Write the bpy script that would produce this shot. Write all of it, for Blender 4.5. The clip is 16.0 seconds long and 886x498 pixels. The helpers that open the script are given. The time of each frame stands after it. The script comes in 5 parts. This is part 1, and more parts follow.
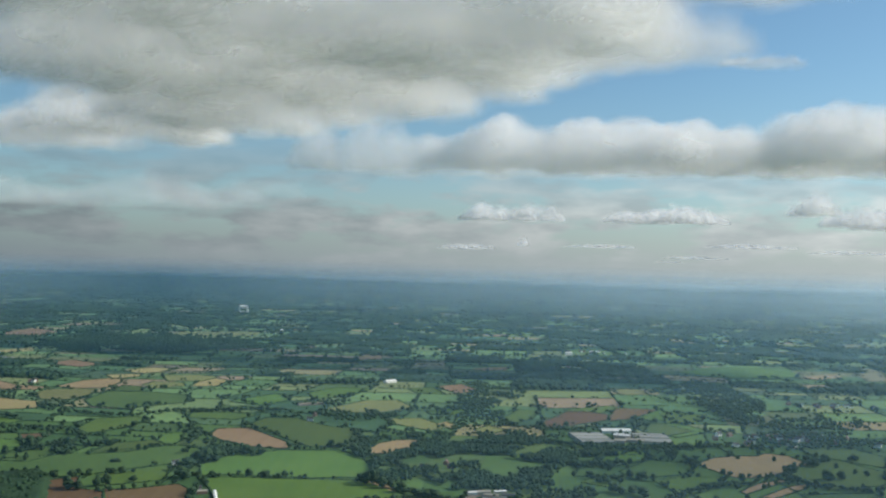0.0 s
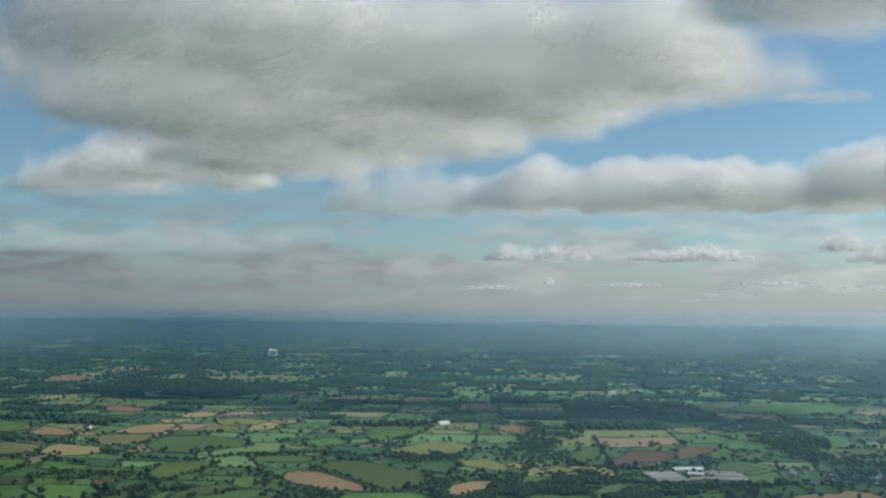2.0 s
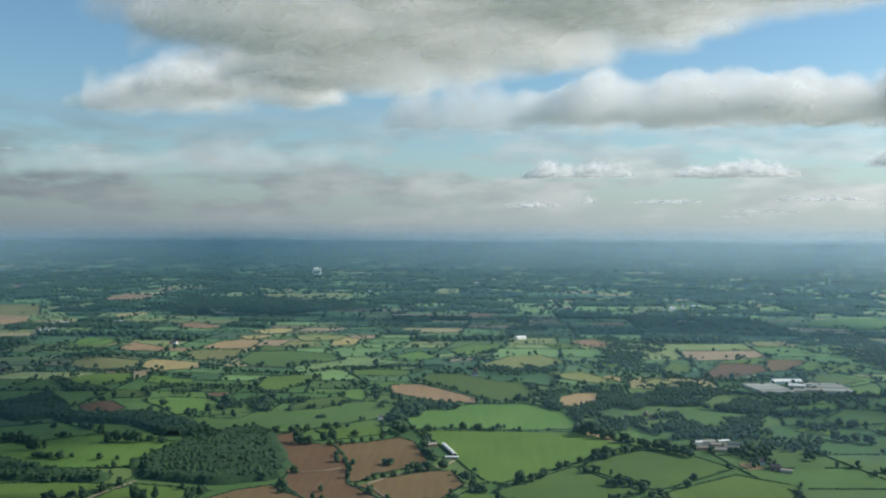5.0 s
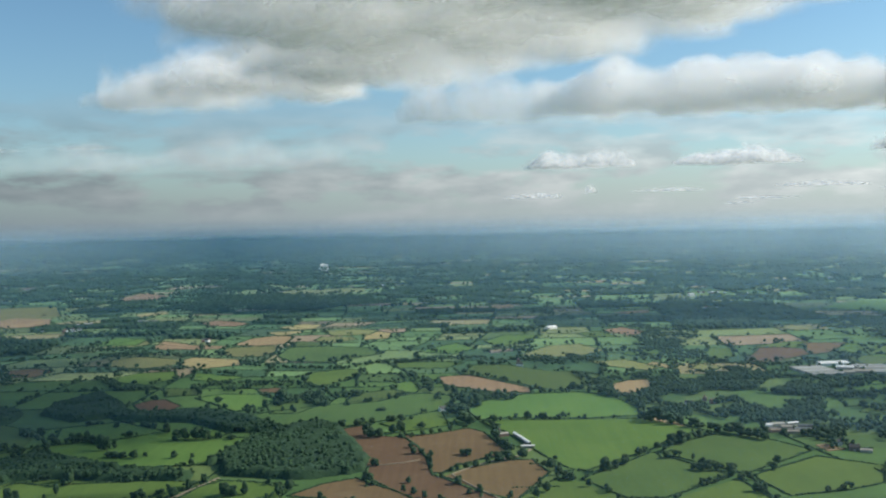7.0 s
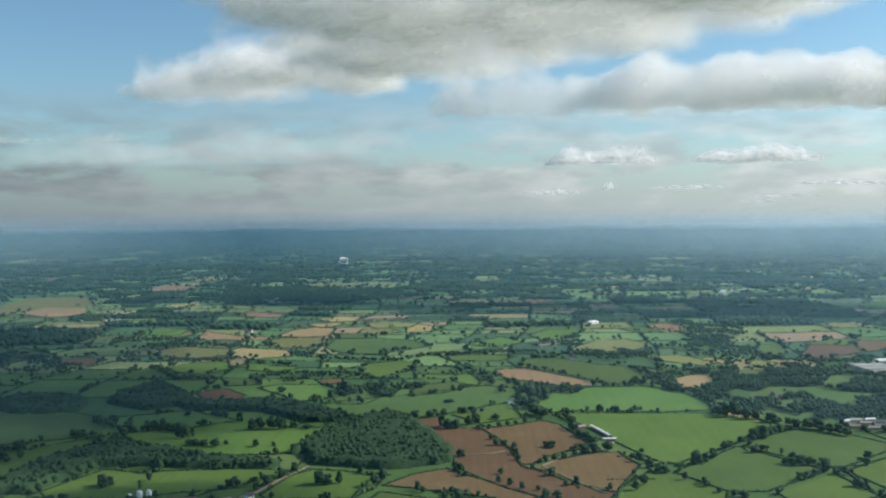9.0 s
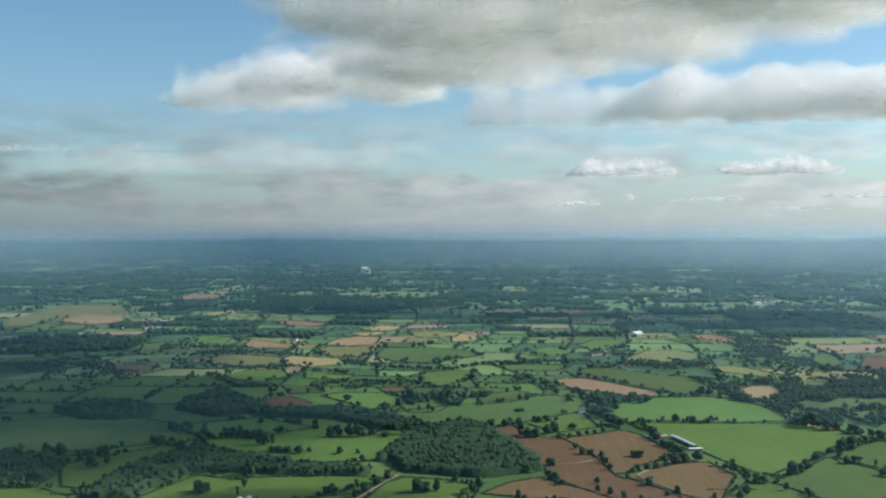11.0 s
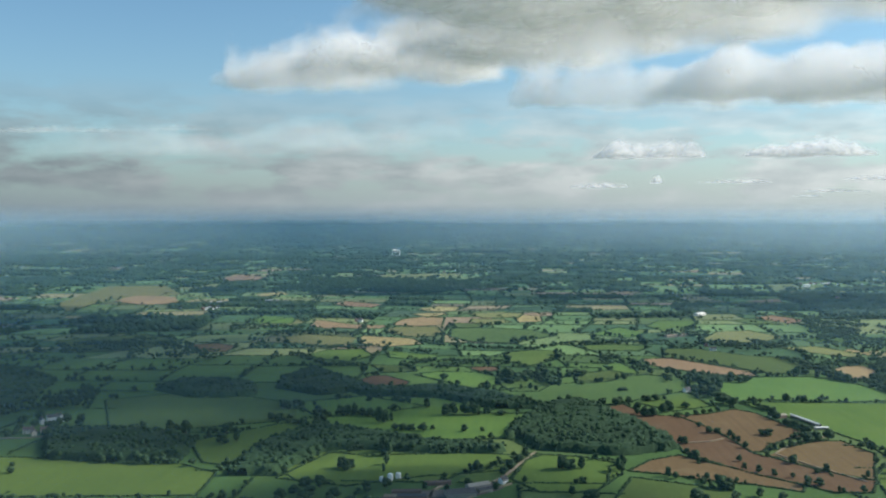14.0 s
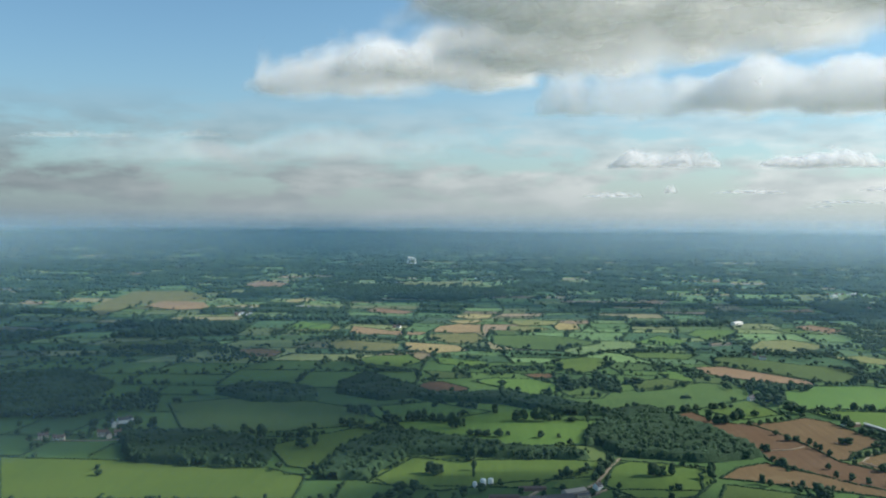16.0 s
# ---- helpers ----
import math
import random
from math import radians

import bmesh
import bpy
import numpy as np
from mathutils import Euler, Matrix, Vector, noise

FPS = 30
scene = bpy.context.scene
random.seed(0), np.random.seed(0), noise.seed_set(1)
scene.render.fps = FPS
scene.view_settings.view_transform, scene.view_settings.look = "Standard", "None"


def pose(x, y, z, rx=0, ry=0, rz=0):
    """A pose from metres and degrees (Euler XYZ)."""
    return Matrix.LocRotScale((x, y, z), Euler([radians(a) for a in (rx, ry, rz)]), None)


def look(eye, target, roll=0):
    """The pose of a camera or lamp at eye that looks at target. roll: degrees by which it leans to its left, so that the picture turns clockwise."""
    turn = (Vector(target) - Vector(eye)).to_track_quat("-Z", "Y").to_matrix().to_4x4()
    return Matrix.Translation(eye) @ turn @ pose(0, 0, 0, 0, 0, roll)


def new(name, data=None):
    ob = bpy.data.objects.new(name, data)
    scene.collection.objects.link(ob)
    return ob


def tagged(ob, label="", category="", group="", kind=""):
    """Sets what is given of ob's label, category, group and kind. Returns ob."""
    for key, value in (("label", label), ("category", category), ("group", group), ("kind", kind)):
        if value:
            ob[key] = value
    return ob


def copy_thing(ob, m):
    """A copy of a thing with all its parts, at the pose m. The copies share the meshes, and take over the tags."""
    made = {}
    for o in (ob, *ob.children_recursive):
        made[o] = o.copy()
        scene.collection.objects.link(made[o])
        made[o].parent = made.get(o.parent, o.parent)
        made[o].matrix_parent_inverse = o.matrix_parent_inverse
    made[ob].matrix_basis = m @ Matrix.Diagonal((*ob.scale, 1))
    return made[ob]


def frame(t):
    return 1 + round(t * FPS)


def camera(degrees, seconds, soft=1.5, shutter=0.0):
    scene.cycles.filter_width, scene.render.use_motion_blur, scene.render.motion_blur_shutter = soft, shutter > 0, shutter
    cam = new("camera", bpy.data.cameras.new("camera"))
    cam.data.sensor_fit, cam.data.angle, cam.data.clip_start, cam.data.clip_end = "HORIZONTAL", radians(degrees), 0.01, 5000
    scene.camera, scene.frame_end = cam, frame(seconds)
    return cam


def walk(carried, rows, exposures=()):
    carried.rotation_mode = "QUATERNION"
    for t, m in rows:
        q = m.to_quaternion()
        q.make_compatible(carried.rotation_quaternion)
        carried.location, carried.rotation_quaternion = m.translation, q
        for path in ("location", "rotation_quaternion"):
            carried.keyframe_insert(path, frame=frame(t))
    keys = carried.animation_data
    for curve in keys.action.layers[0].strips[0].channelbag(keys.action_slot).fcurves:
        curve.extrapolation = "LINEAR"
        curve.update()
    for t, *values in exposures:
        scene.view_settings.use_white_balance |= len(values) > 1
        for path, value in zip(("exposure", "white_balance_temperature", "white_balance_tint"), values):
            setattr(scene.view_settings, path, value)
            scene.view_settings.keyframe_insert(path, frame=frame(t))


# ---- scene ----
cam = camera(51.6, 16.0, soft=2.1)
METRES, EYE, TILT, LEAN, TURN = 480.0, 182.0, 1.3, -1.4, 0.0
ROWS = [
    (0.0, 0.0010, 0.0025, 0.0017, -0.00, -0.00, -0.00),
    (0.5, -0.0314, 0.0024, 0.0004, 0.43, 0.39, 0.35),
    (1.0, -0.0638, 0.0023, -0.0009, 0.48, 1.49, 0.19),
    (1.5, -0.0960, 0.0024, -0.0021, 0.66, 2.11, 0.78),
    (2.0, -0.1283, 0.0025, -0.0033, 0.78, 2.61, 0.85),
    (2.5, -0.1604, 0.0027, -0.0044, 1.08, 1.69, 0.64),
    (3.0, -0.1925, 0.0031, -0.0055, 1.26, 0.37, 0.38),
    (3.5, -0.2245, 0.0035, -0.0066, 1.40, -0.61, 0.42),
    (4.0, -0.2564, 0.0039, -0.0076, 1.52, -1.36, 0.60),
    (4.5, -0.2883, 0.0045, -0.0086, 1.82, -2.08, 0.87),
    (7.0, -0.4463, 0.0077, -0.0130, 1.33, -2.80, 2.62),
    (7.5, -0.4776, 0.0084, -0.0139, 1.43, -2.97, 2.31),
    (8.0, -0.5088, 0.0091, -0.0147, 1.52, -3.18, 2.21),
    (8.5, -0.5399, 0.0098, -0.0155, 1.56, -3.10, 2.06),
    (9.0, -0.5709, 0.0105, -0.0162, 1.65, -3.06, 1.99),
    (11.5, -0.7243, 0.0135, -0.0201, 2.19, -2.23, 1.68),
    (12.0, -0.7547, 0.0140, -0.0209, 2.23, -2.21, 1.74),
    (12.5, -0.7849, 0.0144, -0.0217, 2.32, -2.36, 1.64),
    (13.0, -0.8149, 0.0147, -0.0225, 2.41, -2.50, 1.28),
    (13.5, -0.8449, 0.0149, -0.0233, 2.45, -2.94, 1.33),
    (14.0, -0.8747, 0.0150, -0.0241, 2.61, -3.36, 1.62),
    (14.5, -0.9044, 0.0150, -0.0250, 2.53, -3.61, 1.58),
    (15.0, -0.9339, 0.0149, -0.0258, 2.56, -3.38, 1.47),
    (15.5, -0.9633, 0.0147, -0.0268, 2.56, -3.09, 1.31),
    (16.0, -0.9925, 0.0144, -0.0277, 2.70, -2.81, 1.17),
]
walk(cam, [(t, pose(0, 0, EYE, TILT, LEAN, TURN) @ pose(METRES * x, METRES * y, METRES * z, 90 + pitch, roll, yaw)) for t, x, y, z, yaw, pitch, roll in ROWS],
     exposures=((0.0, -0.12), (1.0, -0.23), (2.2, -0.28), (3.2, -0.14), (4.5, 0.02), (8.0, 0.12), (12.0, 0.16), (16.0, 0.20)))

# ---- world, sun ----
SUN_ELEVATION, SUN_AZIMUTH = 31.5, 76.0      # azimuth clockwise from +Y
world = bpy.data.worlds.new("sky")
scene.world = world
world.use_nodes = True
wt = world.node_tree
wt.nodes.clear()


def wnode(kind, **kw):
    n = wt.nodes.new(kind)
    for k, v in kw.items():
        n.inputs[k].default_value = v
    return n


def wmath(op, a, b=None, clamp=False):
    n = wt.nodes.new("ShaderNodeMath")
    n.operation, n.use_clamp = op, clamp
    for i, v in enumerate((a, b)):
        if v is None:
            continue
        if isinstance(v, (int, float)):
            n.inputs[i].default_value = v
        else:
            wt.links.new(v, n.inputs[i])
    return n.outputs[0]


sky = wt.nodes.new("ShaderNodeTexSky")
sky.sky_type, sky.sun_disc = "NISHITA", False
sky.sun_elevation, sky.sun_rotation = radians(SUN_ELEVATION), radians(SUN_AZIMUTH)
sky.altitude, sky.air_density, sky.dust_density, sky.ozone_density = 300.0, 1.0, 0.6, 2.5
SKY = 0.128
tc = wt.nodes.new("ShaderNodeTexCoord")
sep = wt.nodes.new("ShaderNodeSeparateXYZ")
wt.links.new(tc.outputs["Generated"], sep.inputs[0])
# distant stratocumulus bands low over the horizon
comb = wt.nodes.new("ShaderNodeCombineXYZ")
wt.links.new(wmath("MULTIPLY", sep.outputs[0], 5.0), comb.inputs[0])
wt.links.new(wmath("MULTIPLY", sep.outputs[2], 15.0), comb.inputs[1])
wt.links.new(wmath("MULTIPLY", sep.outputs[1], 2.0), comb.inputs[2])
cn = wnode("ShaderNodeTexNoise", Scale=2.3, Detail=8.0, Roughness=0.56)
wt.links.new(comb.outputs[0], cn.inputs["Vector"])
low = wmath("MULTIPLY", wmath("SUBTRACT", 1.0, wmath("MULTIPLY", sep.outputs[2], 7.0), True), 1.0)
cover = wmath("MULTIPLY", wmath("MULTIPLY", wmath("SUBTRACT", cn.outputs["Fac"], 0.41), 7.0, True), wmath("MULTIPLY", low, 1.6, True), True)
haze = wmath("POWER", wmath("SUBTRACT", 1.0, wmath("MULTIPLY", wmath("ABSOLUTE", sep.outputs[2]), 4.0), True), 2.6)
tone = wnode("ShaderNodeTexNoise", Scale=3.4, Detail=7.0)
wt.links.new(comb.outputs[0], tone.inputs["Vector"])
cc = wt.nodes.new("ShaderNodeValToRGB")
cc.color_ramp.elements[0].position, cc.color_ramp.elements[1].position = 0.38, 0.64
cc.color_ramp.elements[0].color, cc.color_ramp.elements[1].color = (3.0, 3.2, 3.35, 1), (5.2, 5.25, 5.2, 1)
wt.links.new(tone.outputs["Fac"], cc.inputs[0])


def wmix(fac, a, b):
    n = wt.nodes.new("ShaderNodeMix")
    n.data_type = "RGBA"
    for s, v in ((n.inputs[0], fac), (n.inputs[6], a), (n.inputs[7], b)):
        if isinstance(v, tuple):
            s.default_value = v
        elif isinstance(v, float):
            s.default_value = v
        else:
            wt.links.new(v, s)
    return n.outputs[2]


tint = wt.nodes.new("ShaderNodeMix")
tint.data_type, tint.blend_type = "RGBA", "MULTIPLY"
tint.inputs[0].default_value, tint.inputs[7].default_value = 1.0, (0.74, 0.918, 0.92, 1)
wt.links.new(sky.outputs[0], tint.inputs[6])
side = wmath("ADD", wmath("MULTIPLY", sep.outputs[0], 1.0), 0.5, True)
murk = wmix(side, (1.65, 2.08, 2.32, 1), (3.9, 4.45, 4.5, 1))
col = wmix(wmath("MULTIPLY", haze, 0.9), tint.outputs[2], murk)
bank = wmix(side, (0.37, 0.40, 0.44, 1), (1.36, 1.38, 1.38, 1))
lit = wt.nodes.new("ShaderNodeMix")
lit.data_type, lit.blend_type = "RGBA", "MULTIPLY"
lit.inputs[0].default_value = 1.0
wt.links.new(cc.outputs[0], lit.inputs[6])
wt.links.new(bank, lit.inputs[7])
col = wmix(wmath("MULTIPLY", cover, 0.75), col, lit.outputs[2])
near_rim = wmath("POWER", wmath("SUBTRACT", 1.0, wmath("MULTIPLY", wmath("ABSOLUTE", sep.outputs[2]), 13.0), True), 1.6)
col = wmix(wmath("MULTIPLY", near_rim, 0.9), col, murk)
below = wmath("MULTIPLY", wmath("MULTIPLY", sep.outputs[2], -30.0), 1.0, True)
col = wmix(below, col, (0.55, 0.85, 0.9, 1))
bg = wnode("ShaderNodeBackground", Strength=SKY)
wt.links.new(col, bg.inputs[0])
wo = wt.nodes.new("ShaderNodeOutputWorld")
wt.links.new(bg.outputs[0], wo.inputs[0])

sun = new("sun", bpy.data.lights.new("sun", "SUN"))
sun.data.energy, sun.data.angle, sun.data.color = 4.8, radians(0.5), (1.0, 0.95, 0.86)
az, el = radians(SUN_AZIMUTH), radians(SUN_ELEVATION)
TO_SUN = Vector((math.sin(az) * math.cos(el), math.cos(az) * math.cos(el), math.sin(el)))
sun.matrix_world = look(TO_SUN * 3000, (0, 0, 0))
scene.cycles.transparent_max_bounces = 220


# ---- materials ----
def material(name):
    m = bpy.data.materials.new(name)
    m.use_nodes = True
    nt = m.node_tree
    return m, nt, nt.nodes["Principled BSDF"]


def ramp(nt, fac, stops):
    r = nt.nodes.new("ShaderNodeValToRGB")
    e = r.color_ramp.elements
    while len(e) < len(stops):
        e.new(0.5)
    for i, (p, c) in enumerate(stops):
        e[i].position, e[i].color = p, (*c, 1)
    nt.links.new(fac, r.inputs[0])
    return r.outputs[0]


def noise_fac(nt, scale, detail=4.0, rough=0.55, stretch=None, turn=0.0):
    geo = nt.nodes.new("ShaderNodeNewGeometry")
    v = geo.outputs["Position"]
    if stretch:
        mp = nt.nodes.new("ShaderNodeMapping")
        mp.inputs["Scale"].default_value = stretch
        mp.inputs["Rotation"].default_value = (0, 0, turn)
        nt.links.new(v, mp.inputs["Vector"])
        v = mp.outputs[0]
    n = nt.nodes.new("ShaderNodeTexNoise")
    n.inputs["Scale"].default_value, n.inputs["Detail"].default_value = scale, detail
    n.inputs["Roughness"].default_value = rough
    nt.links.new(v, n.inputs["Vector"])
    return n.outputs["Fac"]


def mixc(nt, fac, a, b, blend="MIX"):
    n = nt.nodes.new("ShaderNodeMix")
    n.data_type, n.blend_type = "RGBA", blend
    for s, v in ((n.inputs[0], fac), (n.inputs[6], a), (n.inputs[7], b)):
        if isinstance(v, tuple):
            s.default_value = (*v, 1)
        elif isinstance(v, float):
            s.default_value = v
        else:
            nt.links.new(v, s)
    return n.outputs[2]


def hsv(nt, colour, value, hue=None):
    n = nt.nodes.new("ShaderNodeHueSaturation")
    nt.links.new(colour, n.inputs["Color"])
    nt.links.new(value, n.inputs["Value"])
    if hue is not None:
        nt.links.new(hue, n.inputs["Hue"])
    return n.outputs[0]


def spread(nt, fac, lo, hi):
    n = nt.nodes.new("ShaderNodeMapRange")
    n.inputs["To Min"].default_value, n.inputs["To Max"].default_value = lo, hi
    nt.links.new(fac, n.inputs["Value"])
    return n.outputs[0]


def crop_material(name, dark, light, worn, lines):
    """A field's surface: broad drift of growth, mown or drilled lines, and worn patches."""
    m, nt, b = material(name)
    turn = random.uniform(0, 3)
    broad = ramp(nt, noise_fac(nt, 0.012, 5), [(0.3, dark), (0.7, light)])
    fine = noise_fac(nt, 0.25, 3, 0.7)
    row = noise_fac(nt, 0.30, 2, 0.5, (1.0, 0.03, 1.0), turn)
    c = mixc(nt, lines, broad, ramp(nt, row, [(0.35, dark), (0.65, light)]))
    c = mixc(nt, ramp(nt, noise_fac(nt, 0.03, 6, 0.65), [(0.56, (0, 0, 0)), (0.72, (0.55, 0.55, 0.55))]), c, worn)
    info = nt.nodes.new("ShaderNodeObjectInfo")
    c = hsv(nt, c, spread(nt, info.outputs["Random"], 0.84, 1.14), spread(nt, info.outputs["Random"], 0.485, 0.51))
    c = hsv(nt, c, spread(nt, fine, 0.8, 1.2))
    nt.links.new(c, b.inputs["Base Color"])
    b.inputs["Roughness"].default_value, b.inputs["Specular IOR Level"].default_value = 0.95, 0.1
    bump = nt.nodes.new("ShaderNodeBump")
    bump.inputs["Strength"].default_value, bump.inputs["Distance"].default_value = 0.5, 0.4
    nt.links.new(fine, bump.inputs["Height"])
    nt.links.new(bump.outputs[0], b.inputs["Normal"])
    return m


CROPS = {
    "pasture": crop_material("pasture_grass", (0.076, 0.144, 0.030), (0.114, 0.188, 0.038), (0.112, 0.160, 0.050), 0.28),
    "meadow": crop_material("meadow_grass", (0.064, 0.112, 0.028), (0.092, 0.146, 0.036), (0.098, 0.135, 0.046), 0.25),
    "olive": crop_material("rough_grass", (0.15, 0.165, 0.056), (0.21, 0.21, 0.075), (0.21, 0.19, 0.10), 0.3),
    "hay": crop_material("cut_hay", (0.31, 0.26, 0.10), (0.40, 0.33, 0.14), (0.20, 0.22, 0.09), 0.45),
    "stubble": crop_material("stubble", (0.25, 0.17, 0.088), (0.33, 0.23, 0.12), (0.26, 0.21, 0.12), 0.45),
    "plough": crop_material("ploughed_soil", (0.122, 0.078, 0.036), (0.162, 0.106, 0.050), (0.19, 0.14, 0.075), 0.45),
}
CROP_LABEL = {
    "pasture": "bright green grazed pasture edged with hedgerows", "meadow": "mid-green meadow with faint mowing lines",
    "olive": "dull olive rough grass field", "hay": "pale yellow cut hay field",
    "stubble": "tan harvested stubble field", "plough": "brown ploughed field with bare soil",
}

M_GROUND, nt, b = material("rough_land")
c = ramp(nt, noise_fac(nt, 0.009, 6), [(0.3, (0.045, 0.080, 0.04)), (0.5, (0.060, 0.108, 0.046)), (0.7, (0.085, 0.12, 0.055))])
c = hsv(nt, c, spread(nt, noise_fac(nt, 0.2, 4), 0.7, 1.25))
nt.links.new(c, b.inputs["Base Color"])
b.inputs["Roughness"].default_value, b.inputs["Specular IOR Level"].default_value = 0.95, 0.1

def parcel_material(name, stops):
    m, nt, b = material(name)
    geo = nt.nodes.new("ShaderNodeNewGeometry")
    c = ramp(nt, geo.outputs["Random Per Island"], stops)
    c = hsv(nt, c, spread(nt, noise_fac(nt, 0.02, 6, 0.6), 0.7, 1.3))
    c = hsv(nt, c, spread(nt, noise_fac(nt, 0.25, 3, 0.7), 0.85, 1.15))
    nt.links.new(c, b.inputs["Base Color"])
    b.inputs["Roughness"].default_value, b.inputs["Specular IOR Level"].default_value = 0.95, 0.1
    return m


M_PARCEL = parcel_material("distant_crops", [
    (0.0, (0.040, 0.086, 0.044)), (0.2, (0.085, 0.165, 0.062)), (0.42, (0.165, 0.265, 0.095)), (0.60, (0.055, 0.105, 0.052)), (0.70, (0.22, 0.245, 0.10)),
    (0.82, (0.14, 0.23, 0.08)), (0.88, (0.16, 0.115, 0.085)), (0.91, (0.085, 0.15, 0.05)), (0.945, (0.30, 0.22, 0.14)), (0.98, (0.28, 0.25, 0.12))])
M_GREENS = parcel_material("near_grass_parcels", [
    (0.0, (0.050, 0.104, 0.034)), (0.3, (0.072, 0.136, 0.036)), (0.55, (0.096, 0.166, 0.042)), (0.8, (0.060, 0.116, 0.036)), (1.0, (0.115, 0.164, 0.050))])


def foliage(name, dark, light):
    m, nt, b = material(name)
    g = nt.nodes.new("ShaderNodeNewGeometry")
    c = ramp(nt, g.outputs["Random Per Island"], [(0.0, dark), (1.0, light)])
    c = hsv(nt, c, spread(nt, noise_fac(nt, 0.9, 4, 0.7), 0.55, 1.4))
    c = hsv(nt, c, spread(nt, noise_fac(nt, 0.02, 3), 0.8, 1.2))
    nt.links.new(c, b.inputs["Base Color"])
    b.inputs["Roughness"].default_value, b.inputs["Specular IOR Level"].default_value = 0.85, 0.15
    bump = nt.nodes.new("ShaderNodeBump")
    bump.inputs["Strength"].default_value, bump.inputs["Distance"].default_value = 0.9, 0.5
    nt.links.new(noise_fac(nt, 2.2, 3, 0.7), bump.inputs["Height"])
    nt.links.new(bump.outputs[0], b.inputs["Normal"])
    return m


M_LEAF = foliage("oak_leaves", (0.025, 0.052, 0.022), (0.044, 0.082, 0.031))
M_WOOD = foliage("woodland_leaves", (0.021, 0.049, 0.019), (0.036, 0.075, 0.027))
M_HEDGE = foliage("hedge_leaves", (0.026, 0.060, 0.024), (0.048, 0.094, 0.034))


def plain(name, colour, rough=0.7, metal=0.0, vary=0.2, scale=0.6, each=0.12):
    m, nt, b = material(name)
    rgb = nt.nodes.new("ShaderNodeRGB")
    rgb.outputs[0].default_value = (*colour, 1)
    c = hsv(nt, rgb.outputs[0], spread(nt, noise_fac(nt, scale, 6, 0.65), 1 - vary, 1 + vary))
    info = nt.nodes.new("ShaderNodeObjectInfo")
    c = hsv(nt, c, spread(nt, info.outputs["Random"], 1 - each, 1 + each))
    nt.links.new(c, b.inputs["Base Color"])
    b.inputs["Roughness"].default_value, b.inputs["Metallic"].default_value = rough, metal
    return m


M_BARK = plain("bark", (0.09, 0.065, 0.045), 0.9)
M_BRICK = plain("brick", (0.24, 0.14, 0.10), 0.85)
M_TILE = plain("roof_tiles", (0.14, 0.092, 0.072), 0.8)
M_SLATE = plain("slate", (0.075, 0.072, 0.07), 0.85)
M_WHITE = plain("white_paint", (0.80, 0.78, 0.72), 0.6, 0, 0.1)
M_SHEET = plain("grey_sheet_roof", (0.36, 0.32, 0.25), 0.8, 0, 0.2)
M_GLASSH = plain("greenhouse_roof", (0.27, 0.27, 0.235), 0.6, 0, 0.2, 0.15, 0.4)
M_STEEL = plain("painted_steel", (0.78, 0.79, 0.79), 0.5, 0, 0.1)
M_TRACK = plain("dirt_track", (0.25, 0.20, 0.13), 0.95, 0, 0.25)
M_YARD = plain("concrete_yard", (0.115, 0.10, 0.082), 0.95, 0, 0.35)
M_DARK = plain("window_glass", (0.03, 0.035, 0.04), 0.15)
M_STONE = plain("pale_stone", (0.60, 0.50, 0.38), 0.8)

# cloud: white water droplets that scatter light back and let some through; thin rims let the sky be seen
M_CLOUD, nt, b = material("cloud_droplets")
nt.nodes.remove(b)
at = nt.nodes.new("ShaderNodeAttribute")
at.attribute_name = "depth"
rag = spread(nt, noise_fac(nt, 0.03, 6, 0.6), 0.3, 1.5)
al = nt.nodes.new("ShaderNodeMath")
al.operation, al.use_clamp = "MULTIPLY", True
nt.links.new(at.outputs["Fac"], al.inputs[0])
nt.links.new(rag, al.inputs[1])
df, tl, tp = (nt.nodes.new("ShaderNodeBsdf" + k) for k in ("Diffuse", "Translucent", "Transparent"))
df.inputs[0].default_value, tl.inputs[0].default_value = (0.97, 0.97, 0.965, 1), (0.985, 0.985, 0.98, 1)
m1, m2 = nt.nodes.new("ShaderNodeMixShader"), nt.nodes.new("ShaderNodeMixShader")
m1.inputs[0].default_value = 0.5
nt.links.new(df.outputs[0], m1.inputs[1])
nt.links.new(tl.outputs[0], m1.inputs[2])
nt.links.new(al.outputs[0], m2.inputs[0])
nt.links.new(tp.outputs[0], m2.inputs[1])
nt.links.new(m1.outputs[0], m2.inputs[2])
nt.links.new(m2.outputs[0], nt.nodes["Material Output"].inputs[0])

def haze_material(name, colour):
    """Haze put into a tinted, mostly clear sheet that scatters the daylight on it."""
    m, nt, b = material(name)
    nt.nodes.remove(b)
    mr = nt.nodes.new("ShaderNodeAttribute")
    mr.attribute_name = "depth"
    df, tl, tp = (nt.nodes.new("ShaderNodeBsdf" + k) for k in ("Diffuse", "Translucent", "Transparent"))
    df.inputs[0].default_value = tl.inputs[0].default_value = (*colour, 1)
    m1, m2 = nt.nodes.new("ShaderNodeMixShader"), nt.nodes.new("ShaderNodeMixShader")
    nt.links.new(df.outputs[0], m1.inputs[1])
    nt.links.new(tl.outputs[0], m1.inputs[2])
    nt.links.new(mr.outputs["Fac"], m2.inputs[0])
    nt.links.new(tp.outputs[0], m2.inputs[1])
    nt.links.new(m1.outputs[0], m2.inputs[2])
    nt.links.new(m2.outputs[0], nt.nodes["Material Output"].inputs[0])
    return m


